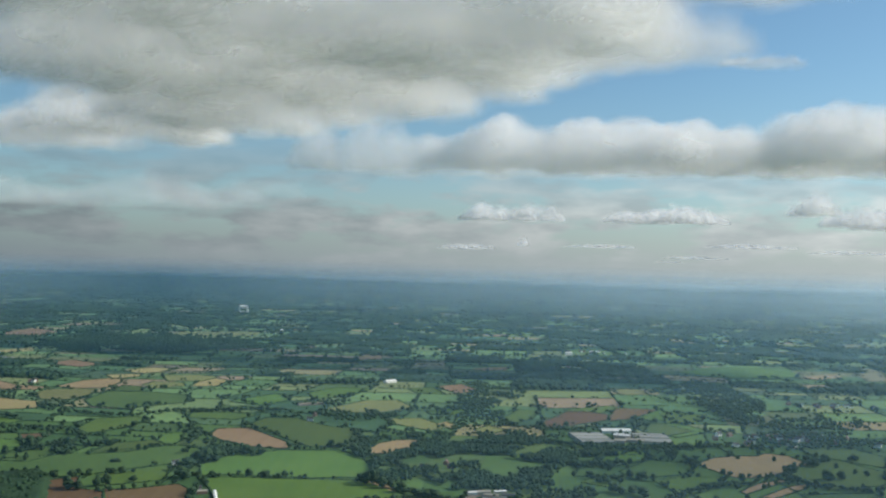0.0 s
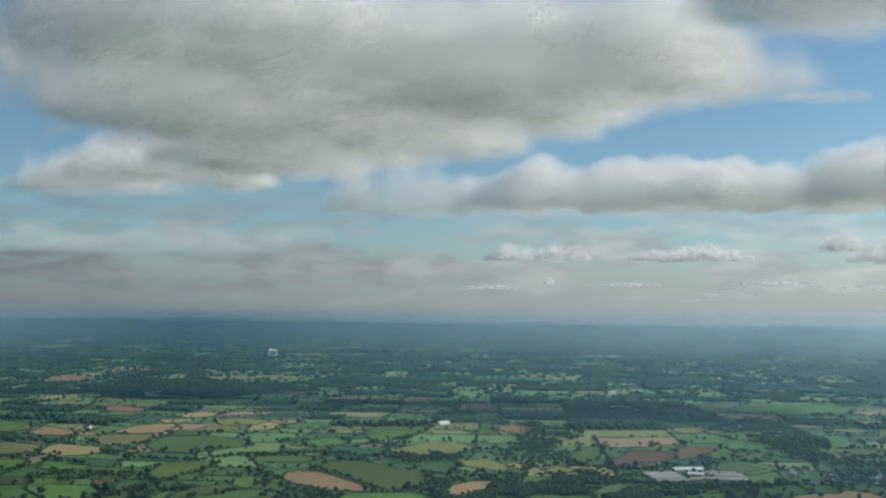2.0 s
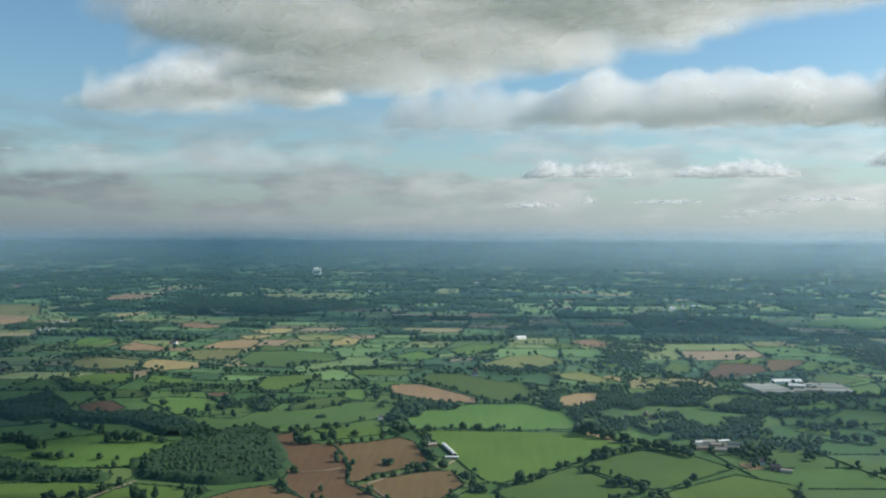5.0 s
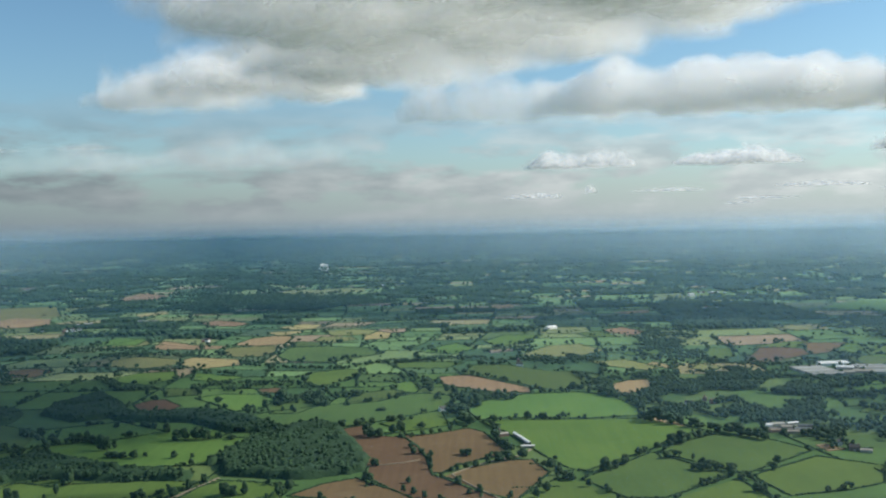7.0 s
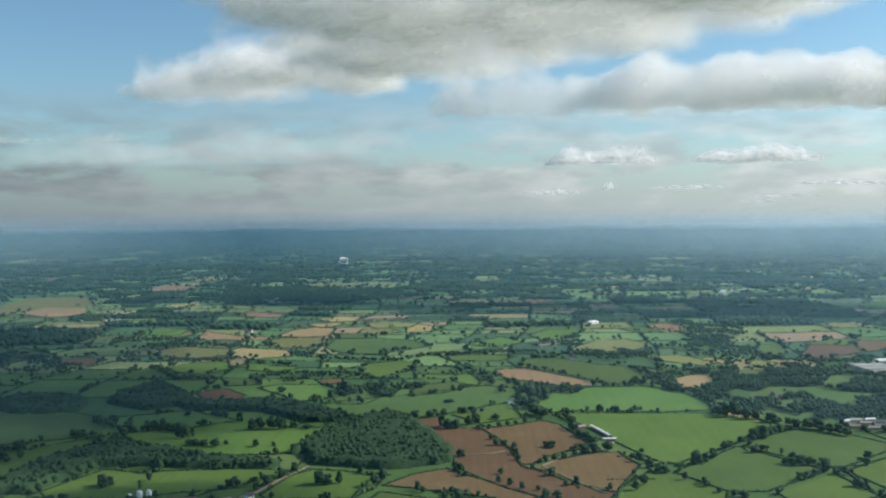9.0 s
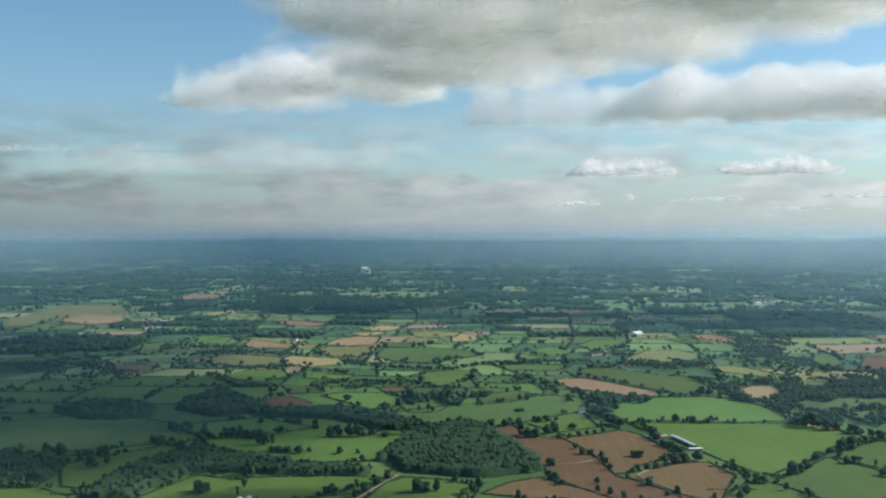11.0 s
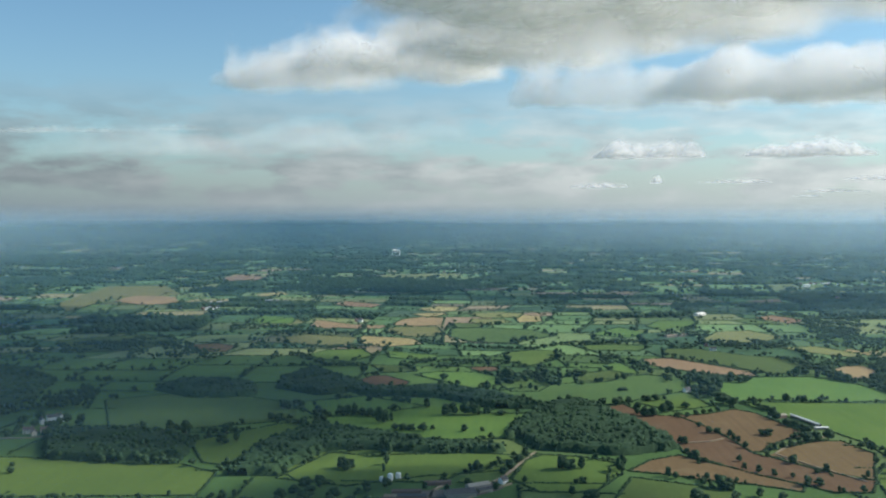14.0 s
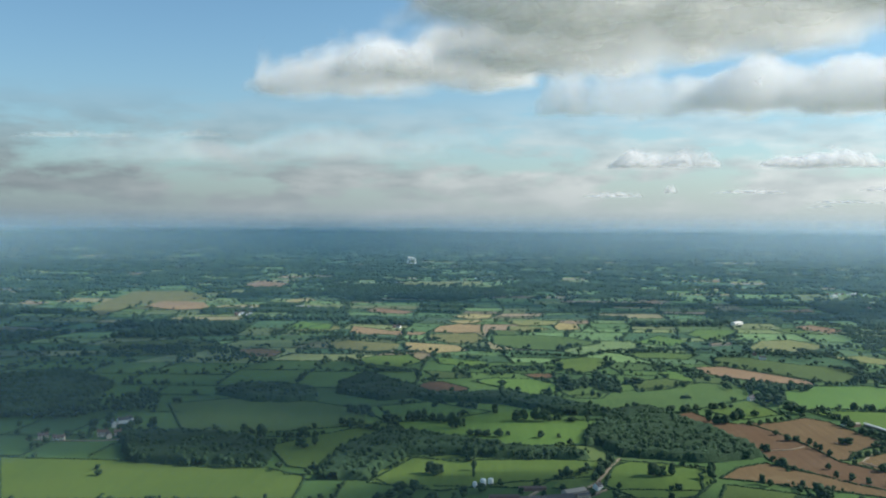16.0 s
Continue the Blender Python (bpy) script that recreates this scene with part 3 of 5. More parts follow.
for k in range(len(rings)):
    n = 4
    bx, by = allx[k * 16:k * 16 + 16], ally[k * 16:k * 16 + 16]
    mx, my = bx.mean(), by.mean()
    ring = list(zip(bx.tolist(), by.tolist()))
    edges.extend((ring[i], ring[i + 1]) for i in range(0, 2 * n))
    if random.random() < (0.08 if my < 1400 else 0.31 if my < 3600 else 0.42) + 0.30 * max(0, math.sin(mx * 0.006) * math.sin(my * 0.0045 + 1)):
        if my > 2700 or not taken(bx, by).any():
            far_woods.append(ring)
            if my > 1500:
                ring = ring[::2] if my > 2500 else ring
                base = len(sv)
                m = len(ring)
                sv.extend((a, b2, 0.0) for a, b2 in ring)
                sv.extend((mx + (a - mx) * k2, my + (b2 - my) * k2, random.uniform(3.5, 6.0)) for (a, b2), k2 in zip(ring, [random.uniform(0.55, 0.95) for _ in ring]))
                sv.append((mx, my, 6.0))
                for i in range(m):
                    j = (i + 1) % m
                    sf.extend(((base + i, base + j, base + m + j), (base + i, base + m + j, base + m + i), (base + m + i, base + m + j, base + 2 * m)))
            continue
    base = len(cv)
    near = 0.985 if my < 1500 else 0.95 if my < 3600 else 0.86
    cv.extend((mx + (a - mx) * near, my + (b2 - my) * near, 0.0) for a, b2 in ring)
    cv.append((mx, my, 0.0))
    m = len(ring)
    cf.extend((base + i, base + (i + 1) % m, base + m) for i in range(m))
cv = np.array(cv)
cv[:, 0], cv[:, 1], _ = lie(cv[:, 0], cv[:, 1])
cv[:, 2] = height(cv[:, 0], cv[:, 1]) + 0.06 + 0.25 * (np.hypot(cv[:, 0] + 240, cv[:, 1]) > PLAIN)
cf = np.array(cf)
close = cv[cf[:, 2], 1] < 1050
tagged(new("small_fields", mesh_from("small_fields", cv, cf[close], [M_GREENS], True)), "small green fields between the larger ones", "fields", kind="stuff")
distant = new("distant_fields", mesh_from("distant_fields", cv, cf[~close], [M_PARCEL], True))
tagged(distant, "patchwork of small green and tan fields", "fields", kind="stuff")


# ---- foliage ----
def ico(sub):
    bm = bmesh.new()
    bmesh.ops.create_icosphere(bm, subdivisions=sub, radius=1)
    v = np.array([x.co[:] for x in bm.verts])
    f = np.array([[y.index for y in x.verts] for x in bm.faces])
    bm.free()
    return v, f


ICO1, ICO2 = ico(1), ico(2)


def crown_shape(seed, clumps, shape, tall=1.0):
    """A crown of lumpy leaf clumps, about 1 wide and 1 high from z 0.12, uneven and with gaps."""
    r = np.random.default_rng(seed)
    vs, fs, n = [], [], 0
    for i in range(clumps):
        a, u = r.uniform(0, 2 * np.pi), r.uniform(0, 1)
        rad = 0.34 * np.sqrt(r.uniform(0, 1)) if i else 0.0
        h = 0.28 + 0.52 * u
        rad *= 1.15 - 0.75 * abs(u - 0.4)
        s = r.uniform(0.17, 0.27) * (1.4 if i == 0 else 1.0)
        v = shape[0] * (1 + r.uniform(-0.17, 0.17, (len(shape[0]), 1)))
        v = v * np.array([s, s, s * 0.85]) + np.array([rad * np.cos(a), rad * np.sin(a), h])
        v[:, 2] = np.maximum(v[:, 2], 0.05)
        vs.append(v)
        fs.append(shape[1] + n)
        n += len(v)
    v = np.concatenate(vs)
    v[:, 2] *= tall
    return v, np.concatenate(fs)


NEAR = [crown_shape(i, 13, ICO2, random.uniform(0.85, 1.15)) for i in range(5)]
MID = [crown_shape(20 + i, 5, ICO1) for i in range(8)]
LOW = [crown_shape(30 + i, 3, ICO1) for i in range(8)]
SPECK = [crown_shape(50 + i, 1, ICO1) for i in range(6)]


OCTA = (np.array([(0.55, 0, 0.4), (-0.55, 0, 0.4), (0, 0.55, 0.45), (0, -0.55, 0.45), (0.05, 0, 1.0), (0, 0, -0.1)]),
        np.array([(0, 2, 4), (2, 1, 4), (1, 3, 4), (3, 0, 4), (2, 0, 5), (1, 2, 5), (3, 1, 5), (0, 3, 5)]))


def planted(name, spots, shapes, mat, label, category, canopy=None):
    """Many crowns in one mesh. spots: rows of x, y, width, height. canopy: verts and triangles of a closed leaf roof below the crowns."""
    spots = np.asarray(spots, float)
    if not len(spots):
        return None
    z = height(spots[:, 0], spots[:, 1])
    pick = RNG.integers(0, len(shapes), len(spots))
    ang = RNG.uniform(0, 2 * np.pi, len(spots))
    vs, fs, n = [], [], 0
    for k, (v, f) in enumerate(shapes):
        idx = np.where(pick == k)[0]
        if not len(idx):
            continue
        ca, sa = np.cos(ang[idx])[:, None], np.sin(ang[idx])[:, None]
        w, h = spots[idx, 2][:, None], spots[idx, 3][:, None]
        X = (v[:, 0] * ca - v[:, 1] * sa) * w + spots[idx, 0][:, None]
        Y = (v[:, 0] * sa + v[:, 1] * ca) * w + spots[idx, 1][:, None]
        Z = v[:, 2][None] * h + z[idx][:, None]
        vs.append(np.stack([X, Y, Z], -1).reshape(-1, 3))
        fs.append((f[None] + (np.arange(len(idx)) * len(v))[:, None, None] + n).reshape(-1, 3))
        n += len(idx) * len(v)
    if canopy:
        vs.append(canopy[0])
        fs.append(canopy[1] + n)
    ob = new(name, mesh_from(name, np.concatenate(vs), np.concatenate(fs), [mat], True))
    return tagged(ob, label, category, kind="stuff")


def fill(poly, spacing, size, tall):
    """Tree places that fill a wood's outline."""
    p = np.array(poly)
    x0, y0, x1, y1 = *p.min(0), *p.max(0)
    xs, ys = np.meshgrid(np.arange(x0, x1, spacing), np.arange(y0, y1, spacing))
    xs = xs.ravel() + RNG.uniform(-0.45, 0.45, xs.size) * spacing
    ys = ys.ravel() + RNG.uniform(-0.45, 0.45, ys.size) * spacing
    k = inside(poly, xs, ys)
    xs, ys = xs[k], ys[k]
    s = RNG.uniform(0.8, 1.25, len(xs))
    return np.stack([xs, ys, size * s, tall * (0.8 + 0.2 * s) * RNG.uniform(0.86, 1.1, len(xs))], 1)


def leaf_roof(poly, step, tall):
    """The closed, lumpy roof of leaves of a dense wood."""
    p = np.array(poly)
    xs, ys = np.meshgrid(np.arange(p[:, 0].min(), p[:, 0].max() + step, step), np.arange(p[:, 1].min(), p[:, 1].max() + step, step), indexing="ij")
    xs = xs + RNG.uniform(-0.35, 0.35, xs.shape) * step
    ys = ys + RNG.uniform(-0.35, 0.35, ys.shape) * step
    z = tall * (0.84 + 0.34 * fbm(xs, ys, 9.0, 3, 61, 0.55))
    a, c2 = xs.shape
    ok = inside(poly, xs, ys)
    z = np.where(ok, z, 0.2)
    i2, j2 = np.meshgrid(np.arange(a - 1), np.arange(c2 - 1), indexing="ij")
    keep = (ok[:-1, :-1] | ok[1:, :-1] | ok[:-1, 1:] | ok[1:, 1:]).ravel()
    q = (i2 * c2 + j2).ravel()[keep]
    return np.stack([xs, ys, z], -1).reshape(-1, 3), np.concatenate([np.stack([q, q + c2, q + c2 + 1], 1), np.stack([q, q + c2 + 1, q + 1], 1)])


for p, loose in zip(WOODS, GLADES):
    far = np.mean(p, 0)[1]
    spots = fill(p, 4.3 if far < 1000 else 5.6, 5.6 if far < 1000 else 7.4, 6.6) if loose else fill(p, 4.3 if far < 1000 else 7.0, 6.2 if far < 1000 else 10.0, 7.4)
    spots = spots[~cropped(spots[:, 0], spots[:, 1])]
    if loose:
        spots = spots[fbm(spots[:, 0], spots[:, 1], 30, 4, 51, 0.6) > (0.06 if loose is True else loose)]
        for hx, hy, clear in ((42, 745, 21), (-757, 700, 9), (-754, 663, 9), (-789, 650, 12)):
            spots = spots[np.hypot(spots[:, 0] - hx, spots[:, 1] - hy) > clear]
    planted("woodland", spots, LOW if far < (1000 if loose else 1200) else SPECK, M_WOOD,
            "loose dark green trees with clearings" if loose else "dense dark green broadleaved wood", "woodland",
            None if loose else leaf_roof(p, 2.8 if far < 1200 else 7.0, 6.0 if far < 1000 else 6.8))

sv = np.array(sv)
sv[:, 0], sv[:, 1], shrink = lie(sv[:, 0], sv[:, 1])
sv[:, 2] = height(sv[:, 0], sv[:, 1]) + sv[:, 2] * shrink + 0.3 * (shrink < 1)
tagged(new("far_copses", mesh_from("far_copses", sv, sf, [M_WOOD], True)), "dark blocks of far woodland", "woodland", kind="stuff")
spots = [fill(p, 8.0 + 0.003 * p[0][1], 11.0, 8.0) for p in far_woods if p[0][1] < 3500]
planted("distant_woods", np.concatenate(spots), [OCTA], M_WOOD, "scattered dark green woods among the fields", "woodland")

# hedgerows and their trees
hedge, near_trees, mid_trees, far_trees = [], [], [], []


def row(a, b, trees=1.0, hedged=True):
    a, b = np.array(a, float), np.array(b, float)
    ln = np.hypot(*(b - a))
    if ln < 2:
        return
    mid = (a + b) / 2
    if hedged and mid[1] < 1700:
        step = 1.8 if mid[1] < 900 else 3.0
        k = np.arange(0, ln, step) / ln
        pts = a + (b - a) * k[:, None] + RNG.normal(0, 0.25, (len(k), 2))
        for x, y in pts:
            if RNG.random() < 0.93:
                hedge.append((x, y, step * RNG.uniform(1.2, 1.8), RNG.uniform(0.7, 1.5)))
    if mid[1] < 3600:
        trees *= (0.15, 0.5, 0.8, 1.2, 2.4)[RNG.integers(0, 5)] * (0.45 if mid[1] < 900 else 1.0)
    gap = (11 if mid[1] < 1000 else 14 if mid[1] < 1900 else 17 if mid[1] < 3600 else 130) / max(trees, 0.01)
    d = RNG.exponential(gap)
    while d < ln:
        x, y = a + (b - a) * d / ln + RNG.normal(0, 1.0, 2)
        s = RNG.uniform(2.2, 4.6) if RNG.random() < 0.58 else RNG.uniform(4.6, 7.2)
        s *= 1.25 if 1000 < mid[1] < 3600 else 0.62 if mid[1] > 3600 else 1.0
        t = (x, y, s * RNG.uniform(0.9, 1.3), s)
        (near_trees if y < 860 else mid_trees if y < 1900 else far_trees).append(t)
        d += RNG.uniform(1.8, 4.2) if RNG.random() < 0.72 else RNG.exponential(gap * 3.4) + 4


done = set()
for a, b, kind in LINES:
    key = (round((a[0] + b[0]) / 30), round((a[1] + b[1]) / 30))
    if key in done:
        continue
    done.add(key)
    row(a, b, 0.8)
mids = np.array([((a[0] + b[0]) / 2, (a[1] + b[1]) / 2) for a, b in edges])
shut = taken(mids[:, 0], mids[:, 1])
for (a, b), (mx, my), used in zip(edges, mids, shut):
    if not used and my < 3600:
        row(a, b, 1.0 if my < 1700 else 1.4)


def belt(*pts):
    """A thick, uneven line of trees along places."""
    for a, b in zip(pts, pts[1:]):
        a, b = np.array(a, float), np.array(b, float)
        ln = np.hypot(*(b - a))
        side = np.array([-(b - a)[1], (b - a)[0]]) / max(ln, 1)
        for d in np.arange(0, ln, 2.0):
            x, y = a + (b - a) * d / ln + side * RNG.normal(0, 3.2) + RNG.normal(0, 1, 2)
            s = RNG.uniform(3.5, 6.8)
            (near_trees if y < 860 else mid_trees if y < 1900 else far_trees).append((x, y, s * 1.15, s))


belt((-495, 1140), (-452, 1117), (-411, 1099), (-365, 1091), (-327, 1140), (-291, 1151))
belt((-665, 1106), (-608, 1098), (-555, 1109))
belt((-557, 1197), (-503, 1160), (-470, 1146))
belt((-467, 956), (-438, 990), (-407, 1002), (-378, 973))
belt((-406, 924), (-395, 872), (-375, 935), (-362, 879), (-350, 894))
belt((-694, 1245), (-630, 1235), (-558, 1208))
belt((-160, 1145), (-112, 1122), (-53, 1158), (-52, 1066))
belt((-93, 1036), (-86, 986), (-73, 958), (-71, 894))
belt((-280, 1038), (-256, 992), (-255, 952))
belt((-171, 916), (-201, 884), (-231, 828))
belt((-641, 1056), (-588, 970), (-552, 971))
belt((-510, 973), (-481, 1004), (-438, 997))
belt((-711, 1508), (-655, 1510), (-574, 1452))
belt((-83, 902), (-47, 872), (-16, 819), (6, 784))
belt((29, 1020), (88, 1007), (141, 978), (194, 960))
belt((75, 1102), (114, 1065), (166, 1070))
belt((-302, 1131), (-248, 1160), (-191, 1156))
belt((-193, 1216), (-141, 1221), (-90, 1176), (-53, 1089))
belt((185, 743), (213, 779), (237, 796), (276, 810), (313, 831), (331, 812), (363, 794), (390, 801))
belt((151, 972), (177, 981), (193, 971), (224, 975), (251, 987))
belt((-420, 1640), (-300, 1600), (-200, 1640), (-110, 1580))
belt((60, 1620), (150, 1560), (260, 1600), (380, 1540))
belt((-280, 1800), (-150, 1760), (0, 1800))
belt((124, 900), (180, 963), (253, 972), (320, 996))

# hedgerow trees of the far land, in clumps along the field edges
for (a, b), (mx, my) in zip(edges, mids):
    if my >= 3600 and RNG.random() < 0.30:
        x, y = np.array(a) + (np.array(b) - a) * RNG.random()
        x, y, k = lie(x, y)
        k = float(k)
        far_trees.append((float(x), float(y), k * RNG.uniform(9, 34), k * RNG.uniform(5.0, 9.5)))
# odd trees and copses between
n = 14000
yy = RNG.uniform(950, 3900, n)
xx = -240 + RNG.uniform(-1, 1, n) * (0.55 * yy + 450)
free = ~taken(xx, yy) & (fbm(xx, yy, 75, 3, 31) > 0.13)
for x, y in zip(xx[free], yy[free]):
    s = RNG.uniform(3.0, 6.0)
    (mid_trees if y < 1900 else far_trees).append((x, y, s * 1.15, s))

# wooded parkland beyond the works
n = 3400
xx, yy = RNG.uniform(-80, 560, n), RNG.uniform(790, 1210, n)
free = ~taken(xx, yy) & (fbm(xx, yy, 60, 3, 71) > 0.18) & (xx < 0.55 * yy - 80)
for x, y in zip(xx[free], yy[free]):
    s = RNG.uniform(3.0, 6.8)
    (near_trees if y < 860 else mid_trees).append((x, y, s * 1.15, s))

# single trees that stand out in the fields and along the field edges
near_trees, mid_trees = ([t for t, c in zip(k, cropped(*np.array(k)[:, :2].T)) if not c] for k in (near_trees, mid_trees))
lone = []
lone += [(-604, 638, 8.6, 6.9), (-596, 645, 5.2, 10.4), (-588, 757, 7, 7), (-582, 753, 7, 7), (-576, 753, 6, 5), (-569, 745, 6.9, 4), (-555, 741, 8.8, 5.9), (-549, 733, 5.8, 3.9), (-587, 714, 6.7, 5.7), (-580, 711, 7.6, 5.7), (-572, 705, 7.5, 2.8), (-564, 700, 8.4, 3.7)]
lone += [(-559, 696, 6.5, 5.6), (-536, 736, 6.8, 6.8), (-530, 734, 7.7, 7.3), (-525, 738, 5.8, 7.8), (-518, 730, 7.7, 6.7), (-512, 728, 7.7, 6.2), (-508, 726, 5.7, 4.8), (-501, 707, 8.4, 11.2), (-497, 707, 6.5, 9.3), (-493, 713, 4.7, 6.6), (-519, 786, 6.2, 5.2), (-487, 685, 6.3, 4.1)]
lone += [(-481, 682, 7.2, 4.9), (-475, 682, 6.3, 4.5), (-488, 619, 7.4, 10.7), (-484, 611, 6.5, 9.7), (-483, 588, 3.9, 6.2), (-483, 571, 2.3, 5.3), (-511, 579, 6.2, 6.9), (-507, 574, 6.9, 7.6), (-504, 577, 6.1, 6.1), (-526, 537, 8.7, 5.8), (-517, 538, 7.2, 6.5), (-520, 523, 9.1, 4.9)]
lone += [(-530, 526, 7.8, 5), (-535, 515, 8.4, 5.6), (-506, 518, 9.1, 5.6), (-521, 508, 8.9, 6.2), (-468, 763, 7, 8), (-451, 736, 9.6, 8.7), (-445, 738, 8.7, 8.7), (-436, 738, 9.7, 9.7), (-430, 737, 8.7, 8.7), (-426, 737, 5.8, 7.7), (-420, 741, 3.9, 4.9), (-417, 741, 3.9, 4.9)]
lone += [(-407, 738, 7.8, 3.9), (-466, 681, 7.2, 5.4), (-459, 686, 3.6, 3.2), (-435, 680, 6.3, 5.4), (-422, 681, 3.6, 3.1), (-460, 895, 9.3, 5.8), (-461, 860, 6.7, 5.6), (-446, 849, 4.4, 4.4), (-418, 840, 6.6, 8.8), (-408, 868, 7.9, 6.8), (-397, 899, 11.7, 10.6), (-389, 887, 9.3, 8.1)]
lone += [(-381, 887, 7, 5.8), (-363, 939, 12.3, 8.6), (-361, 900, 10.6, 9.4), (-359, 871, 8, 5.7), (-351, 871, 9.2, 4.6), (-337, 914, 9.6, 6), (-330, 915, 10.8, 7.2), (-324, 915, 8.4, 5.4), (-329, 869, 4.6, 4.6), (-378, 847, 4.4, 5.6), (-387, 847, 3.3, 4.4), (-314, 885, 3.5, 4.7)]
lone += [(-309, 885, 4.7, 4.7), (-292, 898, 4.8, 5.9), (-285, 898, 4.8, 4.8), (-295, 843, 10.1, 2.8), (-348, 802, 4.2, 4.2), (-322, 775, 9.3, 6.2), (-309, 780, 8.3, 5.2), (-371, 581, 8.6, 7.8), (-366, 581, 6.2, 6.2), (-359, 584, 5.5, 7.8), (-393, 612, 5.7, 5.7), (-398, 595, 5.5, 5.5)]
lone += [(-404, 579, 6.9, 6.2), (-409, 569, 5.3, 4.5), (-396, 554, 3.7, 3.7), (-370, 528, 5, 5), (-361, 517, 10.5, 6.3), (-444, 553, 2.9, 2.2), (-298, 743, 8, 9), (-293, 737, 8.9, 7.9), (-286, 737, 7.9, 6.9), (-277, 750, 7.1, 7.1), (-271, 755, 8.1, 8.1), (-284, 795, 5.3, 5.3)]
lone += [(-280, 796, 6.4, 5.3), (-273, 798, 7.5, 5.3), (-265, 803, 4.3, 3.2), (-254, 771, 7.3, 4.2), (-269, 732, 4.9, 4), (-260, 735, 5, 4), (-252, 741, 5, 4), (-245, 746, 4.1, 4.1), (-238, 752, 4.1, 3.1), (-230, 759, 4.1, 3.1), (-236, 936, 7.5, 6.3), (-227, 926, 6.2, 5)]
lone += [(-220, 914, 4.9, 4.9), (-215, 914, 6.2, 7.4), (-208, 911, 4.9, 6.1), (-203, 902, 7.3, 7.3), (-253, 938, 8.7, 5), (-217, 869, 11.7, 9.4), (-215, 850, 12.7, 10.4), (-205, 856, 11.6, 10.5), (-226, 828, 11.2, 7.9), (-220, 816, 13.3, 8.9), (-218, 789, 14, 8.6), (-213, 780, 9.6, 6.4)]
lone += [(-185, 891, 9.7, 8.5), (-179, 885, 8.5, 6), (-171, 889, 9.7, 6.1), (-192, 790, 5.4, 5.4), (-163, 797, 6.6, 6.6), (-149, 795, 6.1, 5.6), (-114, 794, 4.5, 4.5), (-193, 738, 7.2, 7.2), (-193, 728, 8.1, 6.1), (-191, 709, 6.9, 5), (-187, 703, 6.9, 4.9), (-185, 693, 6.8, 4.9)]
lone += [(-183, 686, 7.7, 4.8), (-259, 700, 4.8, 3.8), (-256, 682, 5.6, 4.7), (-250, 682, 5.6, 3.7), (-243, 674, 5.1, 4.6), (-242, 654, 3.6, 4.5), (-242, 639, 3.5, 4.4), (-219, 677, 6.6, 3.8), (-215, 675, 7.5, 4.7), (-227, 632, 4.4, 3.5), (-223, 635, 4.4, 4.4), (-217, 638, 4.5, 4.5)]
lone += [(-210, 642, 4.5, 4.5), (-201, 652, 4.6, 4.6), (-193, 657, 8.4, 6.5), (-186, 660, 9.4, 6.6), (-176, 666, 8.5, 6.6), (-283, 652, 4.4, 4.4), (-281, 648, 5.3, 5.3), (-285, 612, 5, 4.2), (-282, 601, 4.1, 3.3), (-278, 601, 4.1, 3.3), (-255, 605, 3.8, 3.8), (-257, 586, 3.3, 4.1)]
lone += [(-250, 579, 4.9, 4.9), (-243, 572, 4, 4), (-233, 568, 3.2, 3.2), (-222, 601, 6, 5.1), (-208, 581, 4.2, 5), (-215, 578, 4.1, 3.3), (-308, 568, 4.7, 5.4), (-304, 564, 3.9, 3.9), (-290, 553, 4.6, 3.8), (-282, 546, 8.4, 6.8), (-277, 545, 6.8, 6.1), (-264, 530, 5.2, 4.5)]
lone += [(-301, 520, 8.7, 6.5), (-298, 516, 7.2, 5), (-230, 551, 6.3, 5.5), (-223, 552, 7.1, 4.8), (-253, 525, 6, 3.7), (-336, 579, 4.7, 7.8), (-332, 592, 4.8, 6.4), (-122, 627, 8.6, 8.6), (-114, 634, 6.1, 6.1), (-106, 643, 6.2, 4.4), (-91, 668, 6.4, 5.5), (-74, 687, 5.7, 4.7)]
lone += [(-61, 699, 8.7, 7.7), (-53, 702, 10.7, 9.7), (-46, 709, 5.9, 4.9), (-35, 721, 4, 4), (-73, 659, 6.4, 4.6), (-61, 628, 6.2, 4.4), (-58, 625, 6.1, 5.3), (-53, 625, 7, 6.2), (-47, 625, 5.3, 5.3), (-41, 611, 7.8, 6.9), (-37, 603, 6.9, 3.4), (-36, 576, 5.8, 5.8)]
lone += [(-33, 573, 4.1, 3.3), (-138, 591, 4, 4.8), (-128, 576, 4, 4), (-123, 564, 4.7, 3.1), (-116, 557, 4.6, 3.9), (-111, 553, 7.7, 3.9), (-162, 644, 5.2, 3.5), (-159, 635, 6, 6), (-154, 620, 5.9, 5), (-151, 609, 6.6, 5.8), (-147, 606, 5.8, 4.9), (-166, 581, 6.3, 6.3)]
lone += [(-173, 569, 4.6, 5.4), (-65, 785, 8.5, 7.5), (-60, 778, 9.5, 10.6), (-53, 778, 10.6, 11.7), (-46, 769, 9.5, 8.4), (-38, 769, 7.4, 6.3), (-29, 756, 10.5, 7.3), (-23, 756, 6.3, 4.2), (-19, 748, 6.2, 5.2), (-15, 740, 8.3, 6.2), (-7, 736, 10.3, 7.2), (-1, 728, 11.3, 8.2)]
